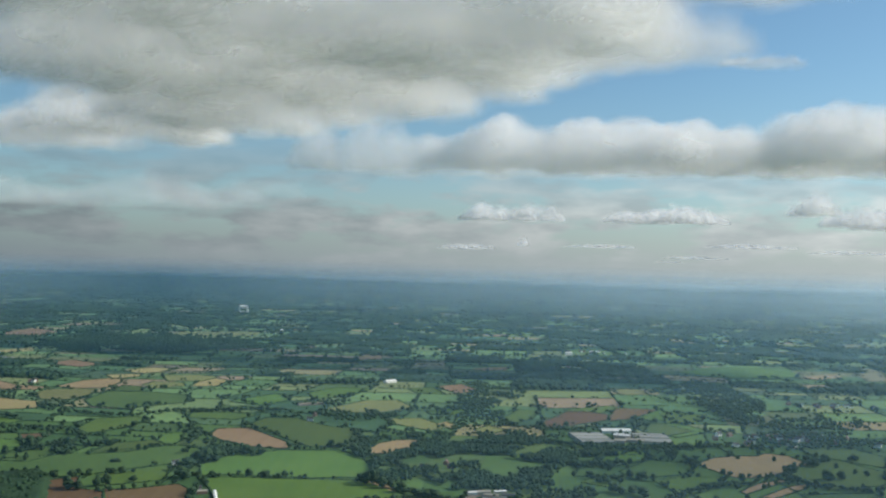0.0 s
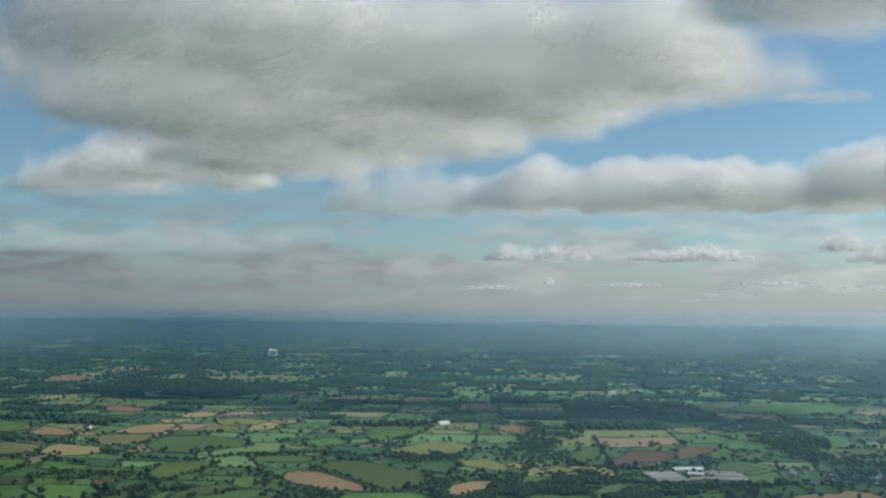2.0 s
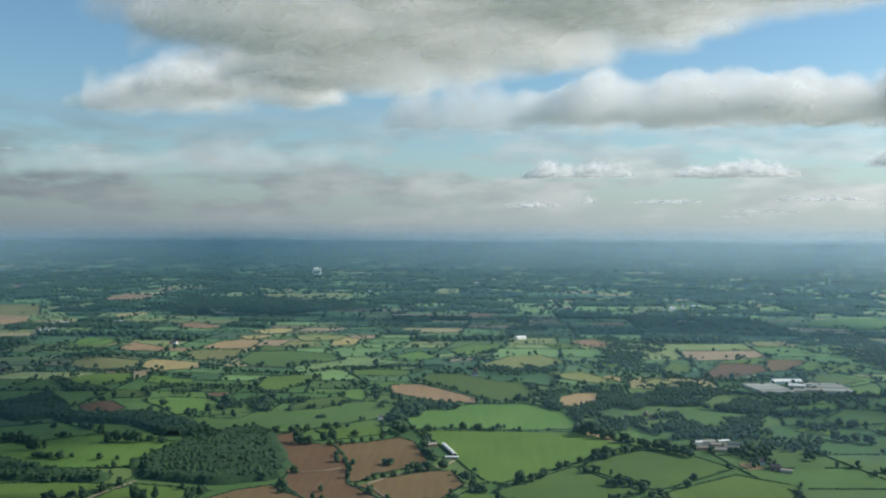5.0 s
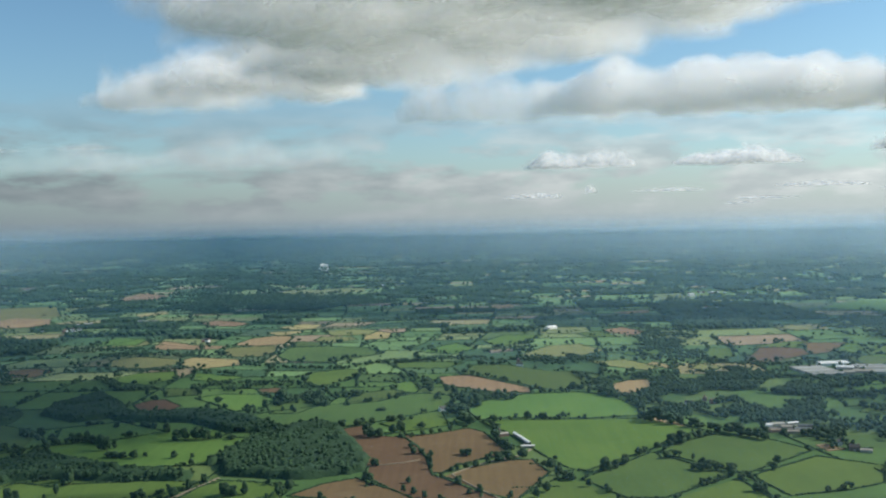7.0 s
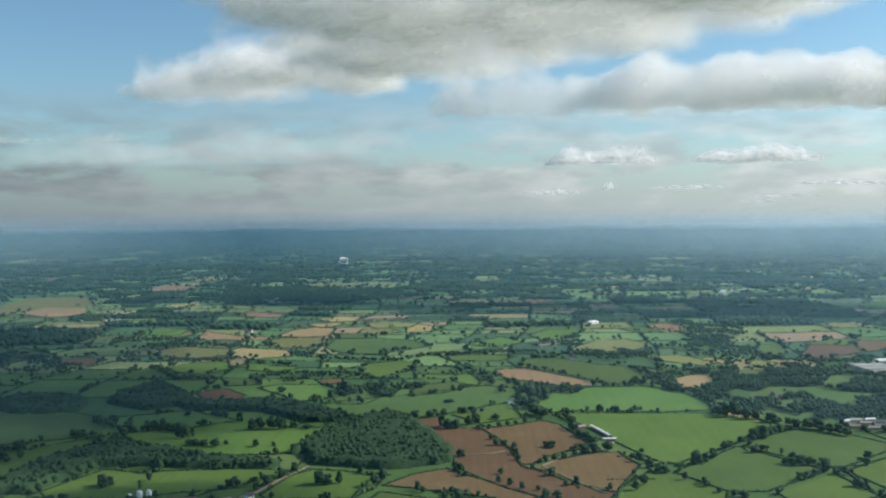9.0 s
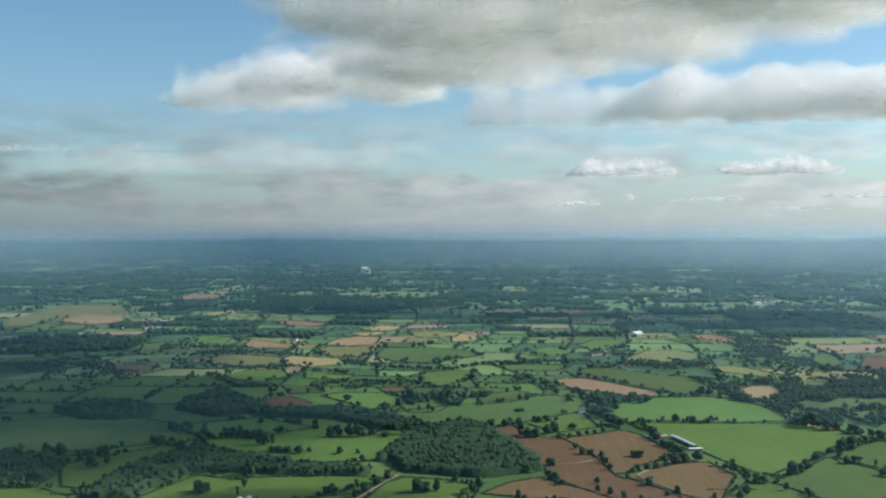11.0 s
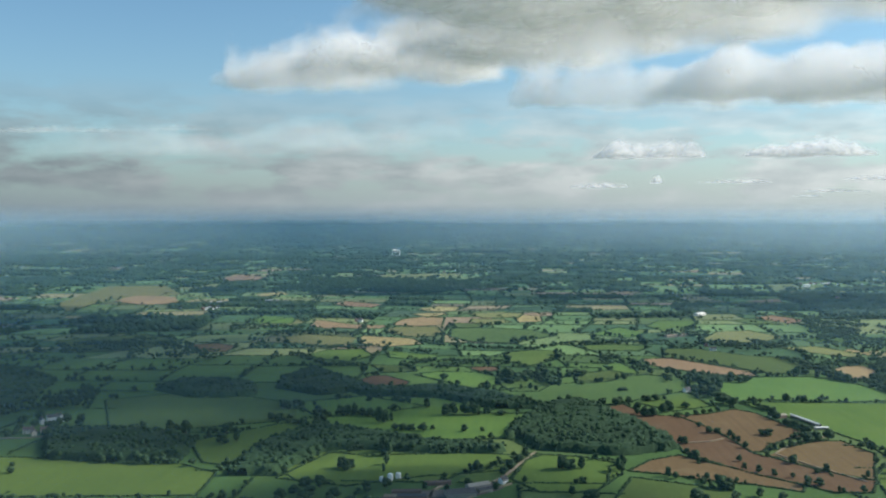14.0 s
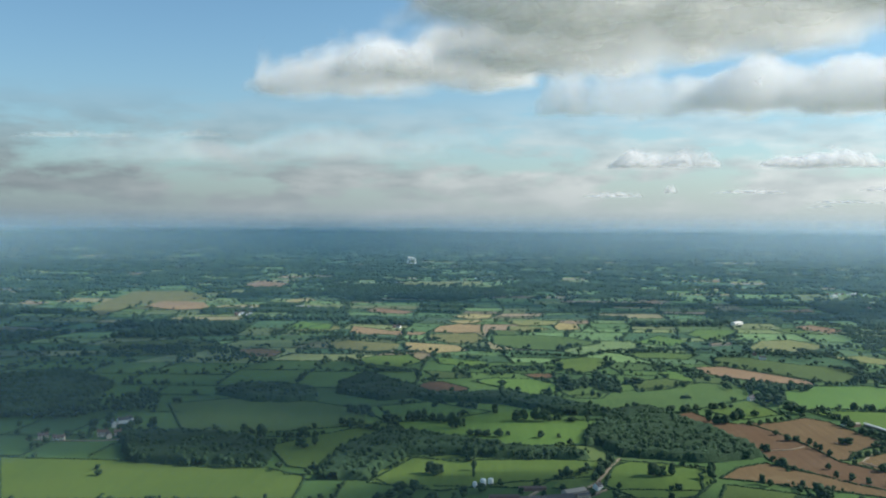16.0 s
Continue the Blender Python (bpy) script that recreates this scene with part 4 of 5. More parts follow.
lone += [(4, 720, 9.1, 7.1), (9, 716, 9.1, 7.1), (13, 709, 7.1, 6), (-108, 934, 7.4, 7.4), (-93, 921, 7.4, 6.1), (-85, 914, 12.2, 8.5), (-79, 902, 10.9, 7.2), (173, 887, 6, 6), (185, 888, 5.4, 5.4), (200, 901, 3.6, 3.6), (154, 865, 5.8, 4.6), (160, 856, 5.8, 5.8)]
lone += [(122, 826, 4.4, 5.5), (173, 830, 6.7, 6.7), (182, 822, 11.1, 6.7), (191, 818, 5.6, 6.7), (102, 831, 5.5, 4.4), (221, 830, 3.4, 3.4), (228, 836, 4.6, 3.4), (237, 839, 4.6, 3.5), (254, 879, 4.8, 3.6), (264, 853, 5.9, 4.7), (269, 849, 5.9, 3.5), (272, 823, 6.9, 6.9)]
lone += [(301, 926, 5.1, 3.8), (294, 934, 5.2, 3.9), (334, 916, 5.1, 5.1), (330, 861, 12.1, 8.5), (326, 865, 7.3, 6.1), (353, 840, 8.4, 8.4), (356, 836, 8.4, 8.4), (369, 842, 9.7, 7.3), (364, 894, 10.2, 7.6), (387, 923, 9.2, 6.6), (385, 891, 5.1, 5.1), (393, 868, 5, 5)]
lone += [(400, 859, 6.2, 5), (410, 846, 5, 5), (420, 932, 9.4, 5.4), (243, 890, 10.9, 7.3), (250, 886, 7.3, 4.9), (272, 972, 2.7, 9.3), (275, 972, 2.7, 9.3), (277, 972, 2.7, 9.3), (136, 821, 8.8, 6.6), (143, 818, 6.6, 5.5), (147, 773, 10.4, 7.3), (153, 766, 8.3, 6.2)]
lone += [(163, 770, 9.4, 6.3), (170, 760, 11.4, 7.2), (128, 756, 9.2, 7.1), (115, 762, 8.2, 6.1)]

planted("hedgerows", hedge, [OCTA], M_HEDGE, "low clipped green field hedges", "hedge")
planted("hedgerow_trees", [t for t in mid_trees if 960 < t[1] <= 1350], LOW, M_LEAF, "dark green hedgerow trees beyond the near fields", "trees")
planted("hedgerow_trees", [t for t in mid_trees if t[1] <= 960], MID, M_LEAF, "round dark green hedgerow trees", "trees")
planted("hedgerow_trees", [t for t in mid_trees if t[1] > 1350], SPECK, M_LEAF, "dark green trees of the further hedgerows", "trees")
planted("horizon_trees", [t for t in far_trees if t[1] > 3550], [OCTA], M_WOOD, "tiny dark trees on the far hills", "trees")
planted("distant_trees", [t for t in far_trees if t[1] <= 2500], [OCTA], M_WOOD, "distant dark hedgerow trees", "trees")
planted("distant_trees", [t for t in far_trees if 2500 < t[1] <= 3550], [OCTA], M_WOOD, "tiny distant dark hedgerow trees", "trees")


def make_tree(k):
    """A broadleaved tree, 1 m wide and high, to be scaled: trunk with limbs, and crown."""
    v, f = NEAR[k]
    root = new("tree", None)
    bm = bmesh.new()
    bmesh.ops.create_cone(bm, cap_ends=True, segments=7, radius1=0.045, radius2=0.022, depth=0.5, matrix=Matrix.Translation((0, 0, 0.22)))
    for i in range(4):
        a = i * 1.6 + k
        m = Matrix.Translation((0.09 * math.cos(a), 0.09 * math.sin(a), 0.42)) @ Matrix.Rotation(a, 4, "Z") @ Matrix.Rotation(0.7, 4, "Y")
        bmesh.ops.create_cone(bm, cap_ends=True, segments=5, radius1=0.02, radius2=0.008, depth=0.3, matrix=m)
    part("trunk", bm, M_BARK, root)
    crown = new("crown", mesh_from("crown", v, f, [M_LEAF]))
    crown.parent = root
    return tagged(root, "round dark green broadleaved tree by a field edge", "tree", "hedgerow trees")


trees = [make_tree(k) for k in range(5)]
lone += [(-744, 700, 7, 7), (-768, 706, 8, 8), (-745, 688, 6, 6), (-738, 664, 7, 5), (-768, 671, 7, 5), (-771, 660, 6, 4), (-766, 652, 5, 3), (-788, 641, 5, 3), (-802, 645, 6, 4), (-729, 690, 8, 8), (-715, 560, 5, 4), (-640, 668, 8, 9)]
lone += [(-610, 670, 9, 7), (-655, 676, 7, 8), (-722, 575, 4, 3), (-762, 684, 7, 5), (-752, 684, 6, 4), (-745, 676, 7, 6), (-764, 658, 5, 4), (-740, 655, 6, 5), (-775, 690, 8, 7), (-780, 658, 6, 5)]
lone += [(-455, 537, 4, 4), (-442, 534, 4, 4), (-430, 546, 5, 4), (-414, 536, 4, 4), (-478, 540, 6, 5), (-488, 530, 7, 6)]
for i, (x, y, w, h) in enumerate(lone):
    m = pose(x, y, float(height(x, y)), 0, 0, (i * 137) % 360) @ Matrix.Diagonal((w, w, h * 1.1, 1))
    if i < 5:
        trees[i].matrix_world = m
    else:
        t = copy_thing(trees[i % 5], pose(0, 0, 0))
        t.matrix_basis = m
planted("field_trees", near_trees, MID, M_LEAF, "dark green field and hedgerow trees", "trees")


# ---- buildings ----
def gable(bm, l, w, h, rise, over=0.0, thick=0.12):
    """Two roof slabs over a plan l by w, ridge along x, springing from height h."""
    for s in (-1, 1):
        a = [(-l / 2 - over, s * (w / 2 + over), h - over * rise / (w / 2)), (l / 2 + over, s * (w / 2 + over), h - over * rise / (w / 2)), (l / 2 + over, 0, h + rise), (-l / 2 - over, 0, h + rise)]
        lo = [bm.verts.new(p) for p in a]
        up = [bm.verts.new((p[0], p[1], p[2] + thick)) for p in a]
        bm.faces.new(up)
        bm.faces.new(lo[::-1])
        for i in range(4):
            j = (i + 1) % 4
            bm.faces.new((lo[i], lo[j], up[j], up[i]))
    bmesh.ops.recalc_face_normals(bm, faces=bm.faces[:])


def walls(bm, l, w, h, rise):
    """Outer walls with gable ends."""
    lo = [bm.verts.new(p) for p in ((-l / 2, -w / 2, -0.3), (l / 2, -w / 2, -0.3), (l / 2, w / 2, -0.3), (-l / 2, w / 2, -0.3))]
    up = [bm.verts.new(p) for p in ((-l / 2, -w / 2, h), (l / 2, -w / 2, h), (l / 2, w / 2, h), (-l / 2, w / 2, h))]
    r0, r1 = bm.verts.new((-l / 2, 0, h + rise)), bm.verts.new((l / 2, 0, h + rise))
    bm.faces.new((lo[0], lo[1], up[1], up[0]))
    bm.faces.new((lo[2], lo[3], up[3], up[2]))
    bm.faces.new((lo[1], lo[2], up[2], r1, up[1]))
    bm.faces.new((lo[3], lo[0], up[0], r0, up[3]))
    bmesh.ops.recalc_face_normals(bm, faces=bm.faces[:])


def house(x, y, turn, l=6.0, w=4.0, h=2.9, wall=None, roof=None, label="red brick house with a tiled gable roof", group="village houses"):
    root = new("house", None)
    rise = w * 0.42
    bm = bmesh.new()
    walls(bm, l, w, h, rise)
    part("wall", bm, wall or M_BRICK, root)
    bm = bmesh.new()
    gable(bm, l, w, h, rise, 0.25)
    part("roof", bm, roof or M_TILE, root)
    for s in (-1, 1):
        bm = bmesh.new()
        box(bm, s * (l / 2 - 0.5) - 0.3, -0.3, h + rise - 0.5, s * (l / 2 - 0.5) + 0.3, 0.3, h + rise + 0.8)
        part("chimney", bm, M_BRICK, root)
    for k, zz in ((-0.3, 0.5), (0.3, 0.5), (-0.3, 1.8), (0.0, 1.8), (0.3, 1.8)):
        bm = bmesh.new()
        box(bm, k * l - 0.35, -w / 2 - 0.04, zz, k * l + 0.35, -w / 2 + 0.05, zz + 0.7)
        part("window", bm, M_DARK, root)
    bm = bmesh.new()
    box(bm, -0.25, -w / 2 - 0.05, -0.2, 0.25, -w / 2 + 0.05, 1.05)
    part("door", bm, M_WHITE, root, "white painted door")
    root.matrix_basis = pose(x, y, float(height(x, y)), 0, 0, turn)
    return tagged(root, label, "house", group)


def shed(x, y, turn, l, w, h, roof=None, wall=None, label="long farm shed with a grey sheet roof", group="farm sheds"):
    root = new("farm_shed", None)
    rise = w * 0.2
    bm = bmesh.new()
    walls(bm, l, w, h, rise)
    part("wall", bm, wall or M_SHEET, root)
    bm = bmesh.new()
    gable(bm, l, w, h, rise, 0.2, 0.1)
    n = max(3, int(l / 3))
    for i in range(n + 1):                      # lapped sheet seams
        for s in (-1, 1):
            xx = -l / 2 + l * i / n
            v = box(bm, xx - 0.06, -0.03, -0.03, xx + 0.06, 0.03, 0.03)
            for p in v:
                t = 0.0 if p.co.y < 0 else 1.0
                p.co.y, p.co.z = s * (w / 2) * (1 - t), h + rise * t + 0.13 + p.co.z
    part("roof", bm, roof or M_SHEET, root)
    # closed dark slab: the shade inside an open doorway is put into its colour
    bm = bmesh.new()
    box(bm, l / 2 - 0.02, -w * 0.25, -0.2, l / 2 + 0.06, w * 0.25, h * 0.85)
    part("door", bm, M_DARK, root, "dark slab standing for a shaded open end doorway")
    root.matrix_basis = pose(x, y, float(height(x, y)), 0, 0, turn)
    return tagged(root, label, "shed", group)


def glasshouse(x, y, turn, l, spans, width, h=2.4, label="wide pale greenhouse block of many ridged spans"):
    """A block of ridged glasshouse spans side by side."""
    root = new("greenhouse", None)
    for i in range(spans):
        bm = bmesh.new()
        oy = (i - (spans - 1) / 2) * width
        walls(bm, l, width, h, width * 0.22)
        gable(bm, l, width, h, width * 0.22, 0.0, 0.06)
        for v in bm.verts:
            v.co.y += oy
        part("span", bm, M_GLASSH, root)
    root.matrix_basis = pose(x, y, float(height(x, y)), 0, 0, turn)
    return tagged(root, label, "greenhouse", "greenhouse blocks")


def silo(x, y, r, h):
    root = new("grain_silo", None)
    bm = bmesh.new()
    bmesh.ops.create_cone(bm, cap_ends=True, segments=20, radius1=r, radius2=r, depth=h, matrix=Matrix.Translation((0, 0, h / 2 - 0.1)))
    for k in range(4):
        bmesh.ops.create_cone(bm, cap_ends=True, segments=20, radius1=r + 0.06, radius2=r + 0.06, depth=0.1, matrix=Matrix.Translation((0, 0, 0.4 + k * h / 4.4)))
    part("barrel", bm, M_WHITE, root)
    bm = bmesh.new()
    bmesh.ops.create_uvsphere(bm, u_segments=20, v_segments=10, radius=r)
    bmesh.ops.delete(bm, geom=[v for v in bm.verts if v.co.z < -0.01], context="VERTS")
    for v in bm.verts:
        v.co.z = v.co.z * 0.6 + h - 0.1
    part("dome", bm, M_WHITE, root, smooth=True)
    root.matrix_basis = pose(x, y, float(height(x, y)))
    return tagged(root, "white domed grain silo beside the farmyard", "silo", "farm silos")


def track(width, pts, label="pale dirt farm track", mat=None):
    """A strip along a line of places."""
    bm = bmesh.new()
    P = [Vector((x, y)) for x, y in pts]
    rows2 = []
    for i, p in enumerate(P):
        d = (P[min(i + 1, len(P) - 1)] - P[max(i - 1, 0)]).normalized()
        s = Vector((-d.y, d.x)) * width / 2
        rows2.append([bm.verts.new((*(p + s), 0.85)), bm.verts.new((*(p - s), 0.85)), bm.verts.new((*(p + s), -0.2)), bm.verts.new((*(p - s), -0.2))])
    for a, b2 in zip(rows2, rows2[1:]):
        bm.faces.new((a[0], a[1], b2[1], b2[0]))
        bm.faces.new((a[0], b2[0], b2[2], a[2]))
        bm.faces.new((a[1], a[3], b2[3], b2[1]))
    bmesh.ops.recalc_face_normals(bm, faces=bm.faces[:])
    return tagged(from_bm("track", bm, mat or M_TRACK), label, "track", kind="structure")


# the farm beside the ploughed land
shed(-173, 721, -74, 36, 2.4, 2.2, M_WHITE, M_SHEET, "long low shed with a white sheet roof")
shed(-170, 696, 4, 10, 2.4, 1.8, M_WHITE, M_SHEET, "short low shed with a white sheet roof")
shed(-187, 735, 24, 8, 4, 2.4, M_SHEET, M_BRICK, "short farm shed with a grey roof")
house(-192, 741, 20, 5.5, 4.0, 2.8, M_WHITE, M_SLATE, "white farmhouse with a slate roof", "farmhouses")
house(-238, 838, 30, 6, 4, 2.8, M_WHITE, M_SLATE, "white cottage with a slate roof among trees", "farmhouses")
track(1.1, ((-226, 624), (-213, 642), (-195, 660), (-176, 672), (-168, 690)))
track(0.9, ((-290, 645), (-280, 650), (-262, 655), (-250, 664)))
track(0.9, ((-226, 622), (-214, 598), (-204, 580), (-192, 560)))

# the farmyard with the white silos
silo(-482, 551, 1.3, 2.8)
silo(-477, 554, 1.7, 3.6)
silo(-472.5, 557.5, 1.6, 3.2)
track(14, ((-472, 520), (-450, 526), (-428, 531), (-414, 545)), "grey concrete farmyard", M_YARD)
shed(-461, 518, 3, 16, 4.4, 2.3, M_SLATE, M_BRICK, "long dark-roofed brick barn beside the yard")
shed(-465, 528, 5, 17, 3.6, 2.0, M_TILE, M_BRICK, "long brick cow shed with a red tiled roof")
shed(-473, 517, -4, 7, 4.2, 2.2, M_TRACK, M_BRICK, "small barn with a tan sheet roof")
shed(-448, 546, 8, 16, 3.4, 2.0, M_TILE, M_BRICK, "long brick barn with a red tiled roof")
shed(-434, 525, 18, 17, 9, 2.6, M_SLATE, M_SHEET, "broad dark-roofed cattle shed with sheet walls")
shed(-424, 540, 30, 14, 6, 2.4, M_SHEET, M_SHEET)
shed(-420, 533, 30, 9, 4, 2.2, M_SLATE, M_SHEET, "dark-roofed cattle shed with sheet walls")
house(-409, 551, 50, 5, 3.6, 2.6, M_WHITE, M_SLATE, "white farm cottage with a slate roof", "farmhouses")
house(-474, 506, 10, 6, 4, 2.9)
track(1.8, ((-386, 622), (-394, 602), (-401, 583), (-408, 563), (-417, 549), (-427, 541)))
track(1.0, ((-404, 549), (-413, 540), (-422, 530), (-432, 515)))
track(1.6, ((-445, 543), (-450, 534), (-451, 521), (-454, 508)))

# the country house and its outbuildings
house(-756, 700, 38, 8, 4.4, 4.6, M_WHITE, M_SLATE, "large white country house with a slate roof", "country houses")
house(-752, 706, -52, 6, 3.6, 4.2, M_WHITE, M_SLATE, "white wing of a country house", "country houses")
house(-761, 694, -52, 6, 3.4, 3.6, M_WHITE, M_SLATE, "white wing of a country house", "country houses")
house(-757, 664, 20, 7, 3.8, 3.2, M_STONE, M_TILE, "pale stone house with a red tiled roof", "country houses")
house(-750, 659, -60, 6, 3.6, 2.8, M_STONE, M_TILE, "pale stone house with a red tiled roof", "country houses")
house(-747, 668, 30, 5, 3.4, 2.6, M_STONE, M_TILE, "low pale stone outbuilding", "outbuildings")
house(-782, 648, 10, 8, 3.6, 2.8, M_STONE, M_TILE, "low pale stone outbuilding", "outbuildings")
house(-796, 653, 30, 7, 3.6, 2.8, M_STONE, M_TILE, "low pale stone outbuilding", "outbuildings")
track(1.2, ((-806, 648), (-780, 646), (-752, 648), (-735, 656)))

# the market garden: glasshouses and packing sheds
glasshouse(168, 1016, 8, 36, 9, 6.0)
glasshouse(236, 1022, -4, 38, 8, 6.0)
shed(204, 1062, 6, 34, 10, 3.0, M_WHITE, M_WHITE, "large white-roofed packing shed", "packing sheds")
shed(205, 1030, -20, 18, 9, 3.2, M_WHITE, M_SHEET, "white-roofed packing shed with sheet walls", "packing sheds")
shed(196, 1000, -20, 14, 8, 3.0, M_SHEET, M_SHEET)
shed(214, 1004, -20, 20, 8, 3.0, M_SHEET, M_SHEET)

# the works by the wood
shed(28, 753, 14, 9, 4, 2.2, M_WHITE, M_WHITE, "white-roofed works shed with sheet walls", "works sheds")
shed(38, 757, 10, 12, 4, 2.2, M_SHEET, M_SHEET, "grey-roofed works shed with sheet walls", "works sheds")
shed(52, 761, 16, 10, 3, 1.8, M_WHITE, M_SHEET, "white-roofed works shed with sheet walls", "works sheds")
shed(44, 747, -6, 12, 5, 2.0, M_SHEET, M_SHEET, "grey-roofed works shed with sheet walls", "works sheds")
shed(58, 749, -8, 11, 4, 2.2, M_SLATE, M_SHEET, "dark-roofed works shed with sheet walls", "works sheds")
shed(30, 735, 6, 10, 3.4, 2.0, M_TRACK, M_BRICK, "works shed with a tan sheet roof", "works sheds")
shed(40, 730, -4, 12, 4, 2.0, M_SHEET, M_SHEET, "grey-roofed works shed with sheet walls", "works sheds")
shed(52, 736, -8, 14, 5, 2.2, M_GLASSH, M_SHEET, "grey-roofed works shed with sheet walls", "works sheds")
track(18, ((22, 740), (40, 742), (62, 741)), "worn grey yard between the works sheds", M_YARD)
lone += [(23, 746, 5, 5), (46, 739, 4, 4), (33, 726, 6, 5), (48, 724, 6, 5), (63, 730, 6, 6), (20, 730, 6, 6), (66, 745, 7, 6), (35, 766, 6, 6), (58, 769, 7, 6)]
for x, y, w, h in lone[-9:]:
    copy_thing(trees[0], pose(0, 0, 0)).matrix_basis = pose(x, y, 0.0, 0, 0, x * 37) @ Matrix.Diagonal((w, w, h, 1))
house(60, 690, 10, 6, 4, 2.9, M_WHITE, M_SLATE, "white farmhouse with a slate roof", "farmhouses")
house(66, 674, -20, 7, 4, 2.9)
shed(72, 668, -20, 8, 4, 2.0, M_SHEET, M_SHEET)
field("stubble", (44, 690), (54, 694), (60, 676), (46, 672))

# sheds and dwellings further off
shed(-80, 1472, 40, 20, 9, 3.2, M_WHITE, M_WHITE, "large white industrial shed with sheet walls", "industrial sheds")
shed(-52, 1514, 10, 14, 6, 3.0, M_WHITE, M_WHITE, "white industrial shed with sheet walls", "industrial sheds")
shed(-30, 1535, -5, 12, 6, 3.0, M_SHEET, M_WHITE, "grey industrial shed with sheet walls", "industrial sheds")
shed(-14, 1518, -5, 12, 6, 3.0, M_SHEET, M_WHITE, "grey industrial shed with sheet walls", "industrial sheds")
shed(-170, 1216, 28, 34, 6, 2.4, M_TRACK, M_SHEET, "long shed with a buff sheet roof")
shed(256, 1700, -30, 34, 5, 3.0, M_WHITE, M_SHEET, "long white-roofed shed among fields")
shed(285, 2050, 20, 14, 7, 5.0, M_WHITE, M_WHITE, "large white industrial shed with sheet walls", "industrial sheds")
shed(349, 2104, 0, 14, 6, 4.0, M_WHITE, M_WHITE, "white industrial shed with sheet walls", "industrial sheds")
for k in range(4):
    shed(-955 + 14 * k, 1632 + 11 * k, 38, 22, 5, 2.2, M_GLASSH, M_GLASSH, "low pale polytunnel beside a wood", "polytunnels")
    shed(-888 + 30 * k, 1718 - 9 * k, -18, 26, 6, 2.4, M_GLASSH, M_GLASSH, "low pale polytunnel beside a wood", "polytunnels")
base_house = house(402, 1052, 15)
pale_house = house(437, 1074, -30, 7, 4.2, 3.0, M_WHITE, M_SLATE, "white rendered house with a slate roof")
rh = np.random.default_rng(3)
spots = []
for cx, cy, sx, sy, n in ((415, 1045, 55, 22, 26), (350, 1010, 40, 18, 12), (240, 1730, 50, 35, 14), (-605, 1377, 16, 6, 4), (-40, 1545, 30, 18, 7),
                          (560, 1316, 60, 20, 10), (-150, 1130, 25, 30, 2), (40, 840, 45, 40, 3), (-900, 1560, 40, 30, 10), (330, 2100, 80, 50, 10), (-500, 2620, 90, 60, 8)):
    for _ in range(n):
        spots.append((cx + rh.normal(0, sx * 0.6), cy + rh.normal(0, sy * 0.6), rh.uniform(0, 180)))
for i, (x, y, a) in enumerate(spots):
    copy_thing(pale_house if i % 2 == 0 else base_house, pose(x, y, float(height(x, y)), 0, 0, a))


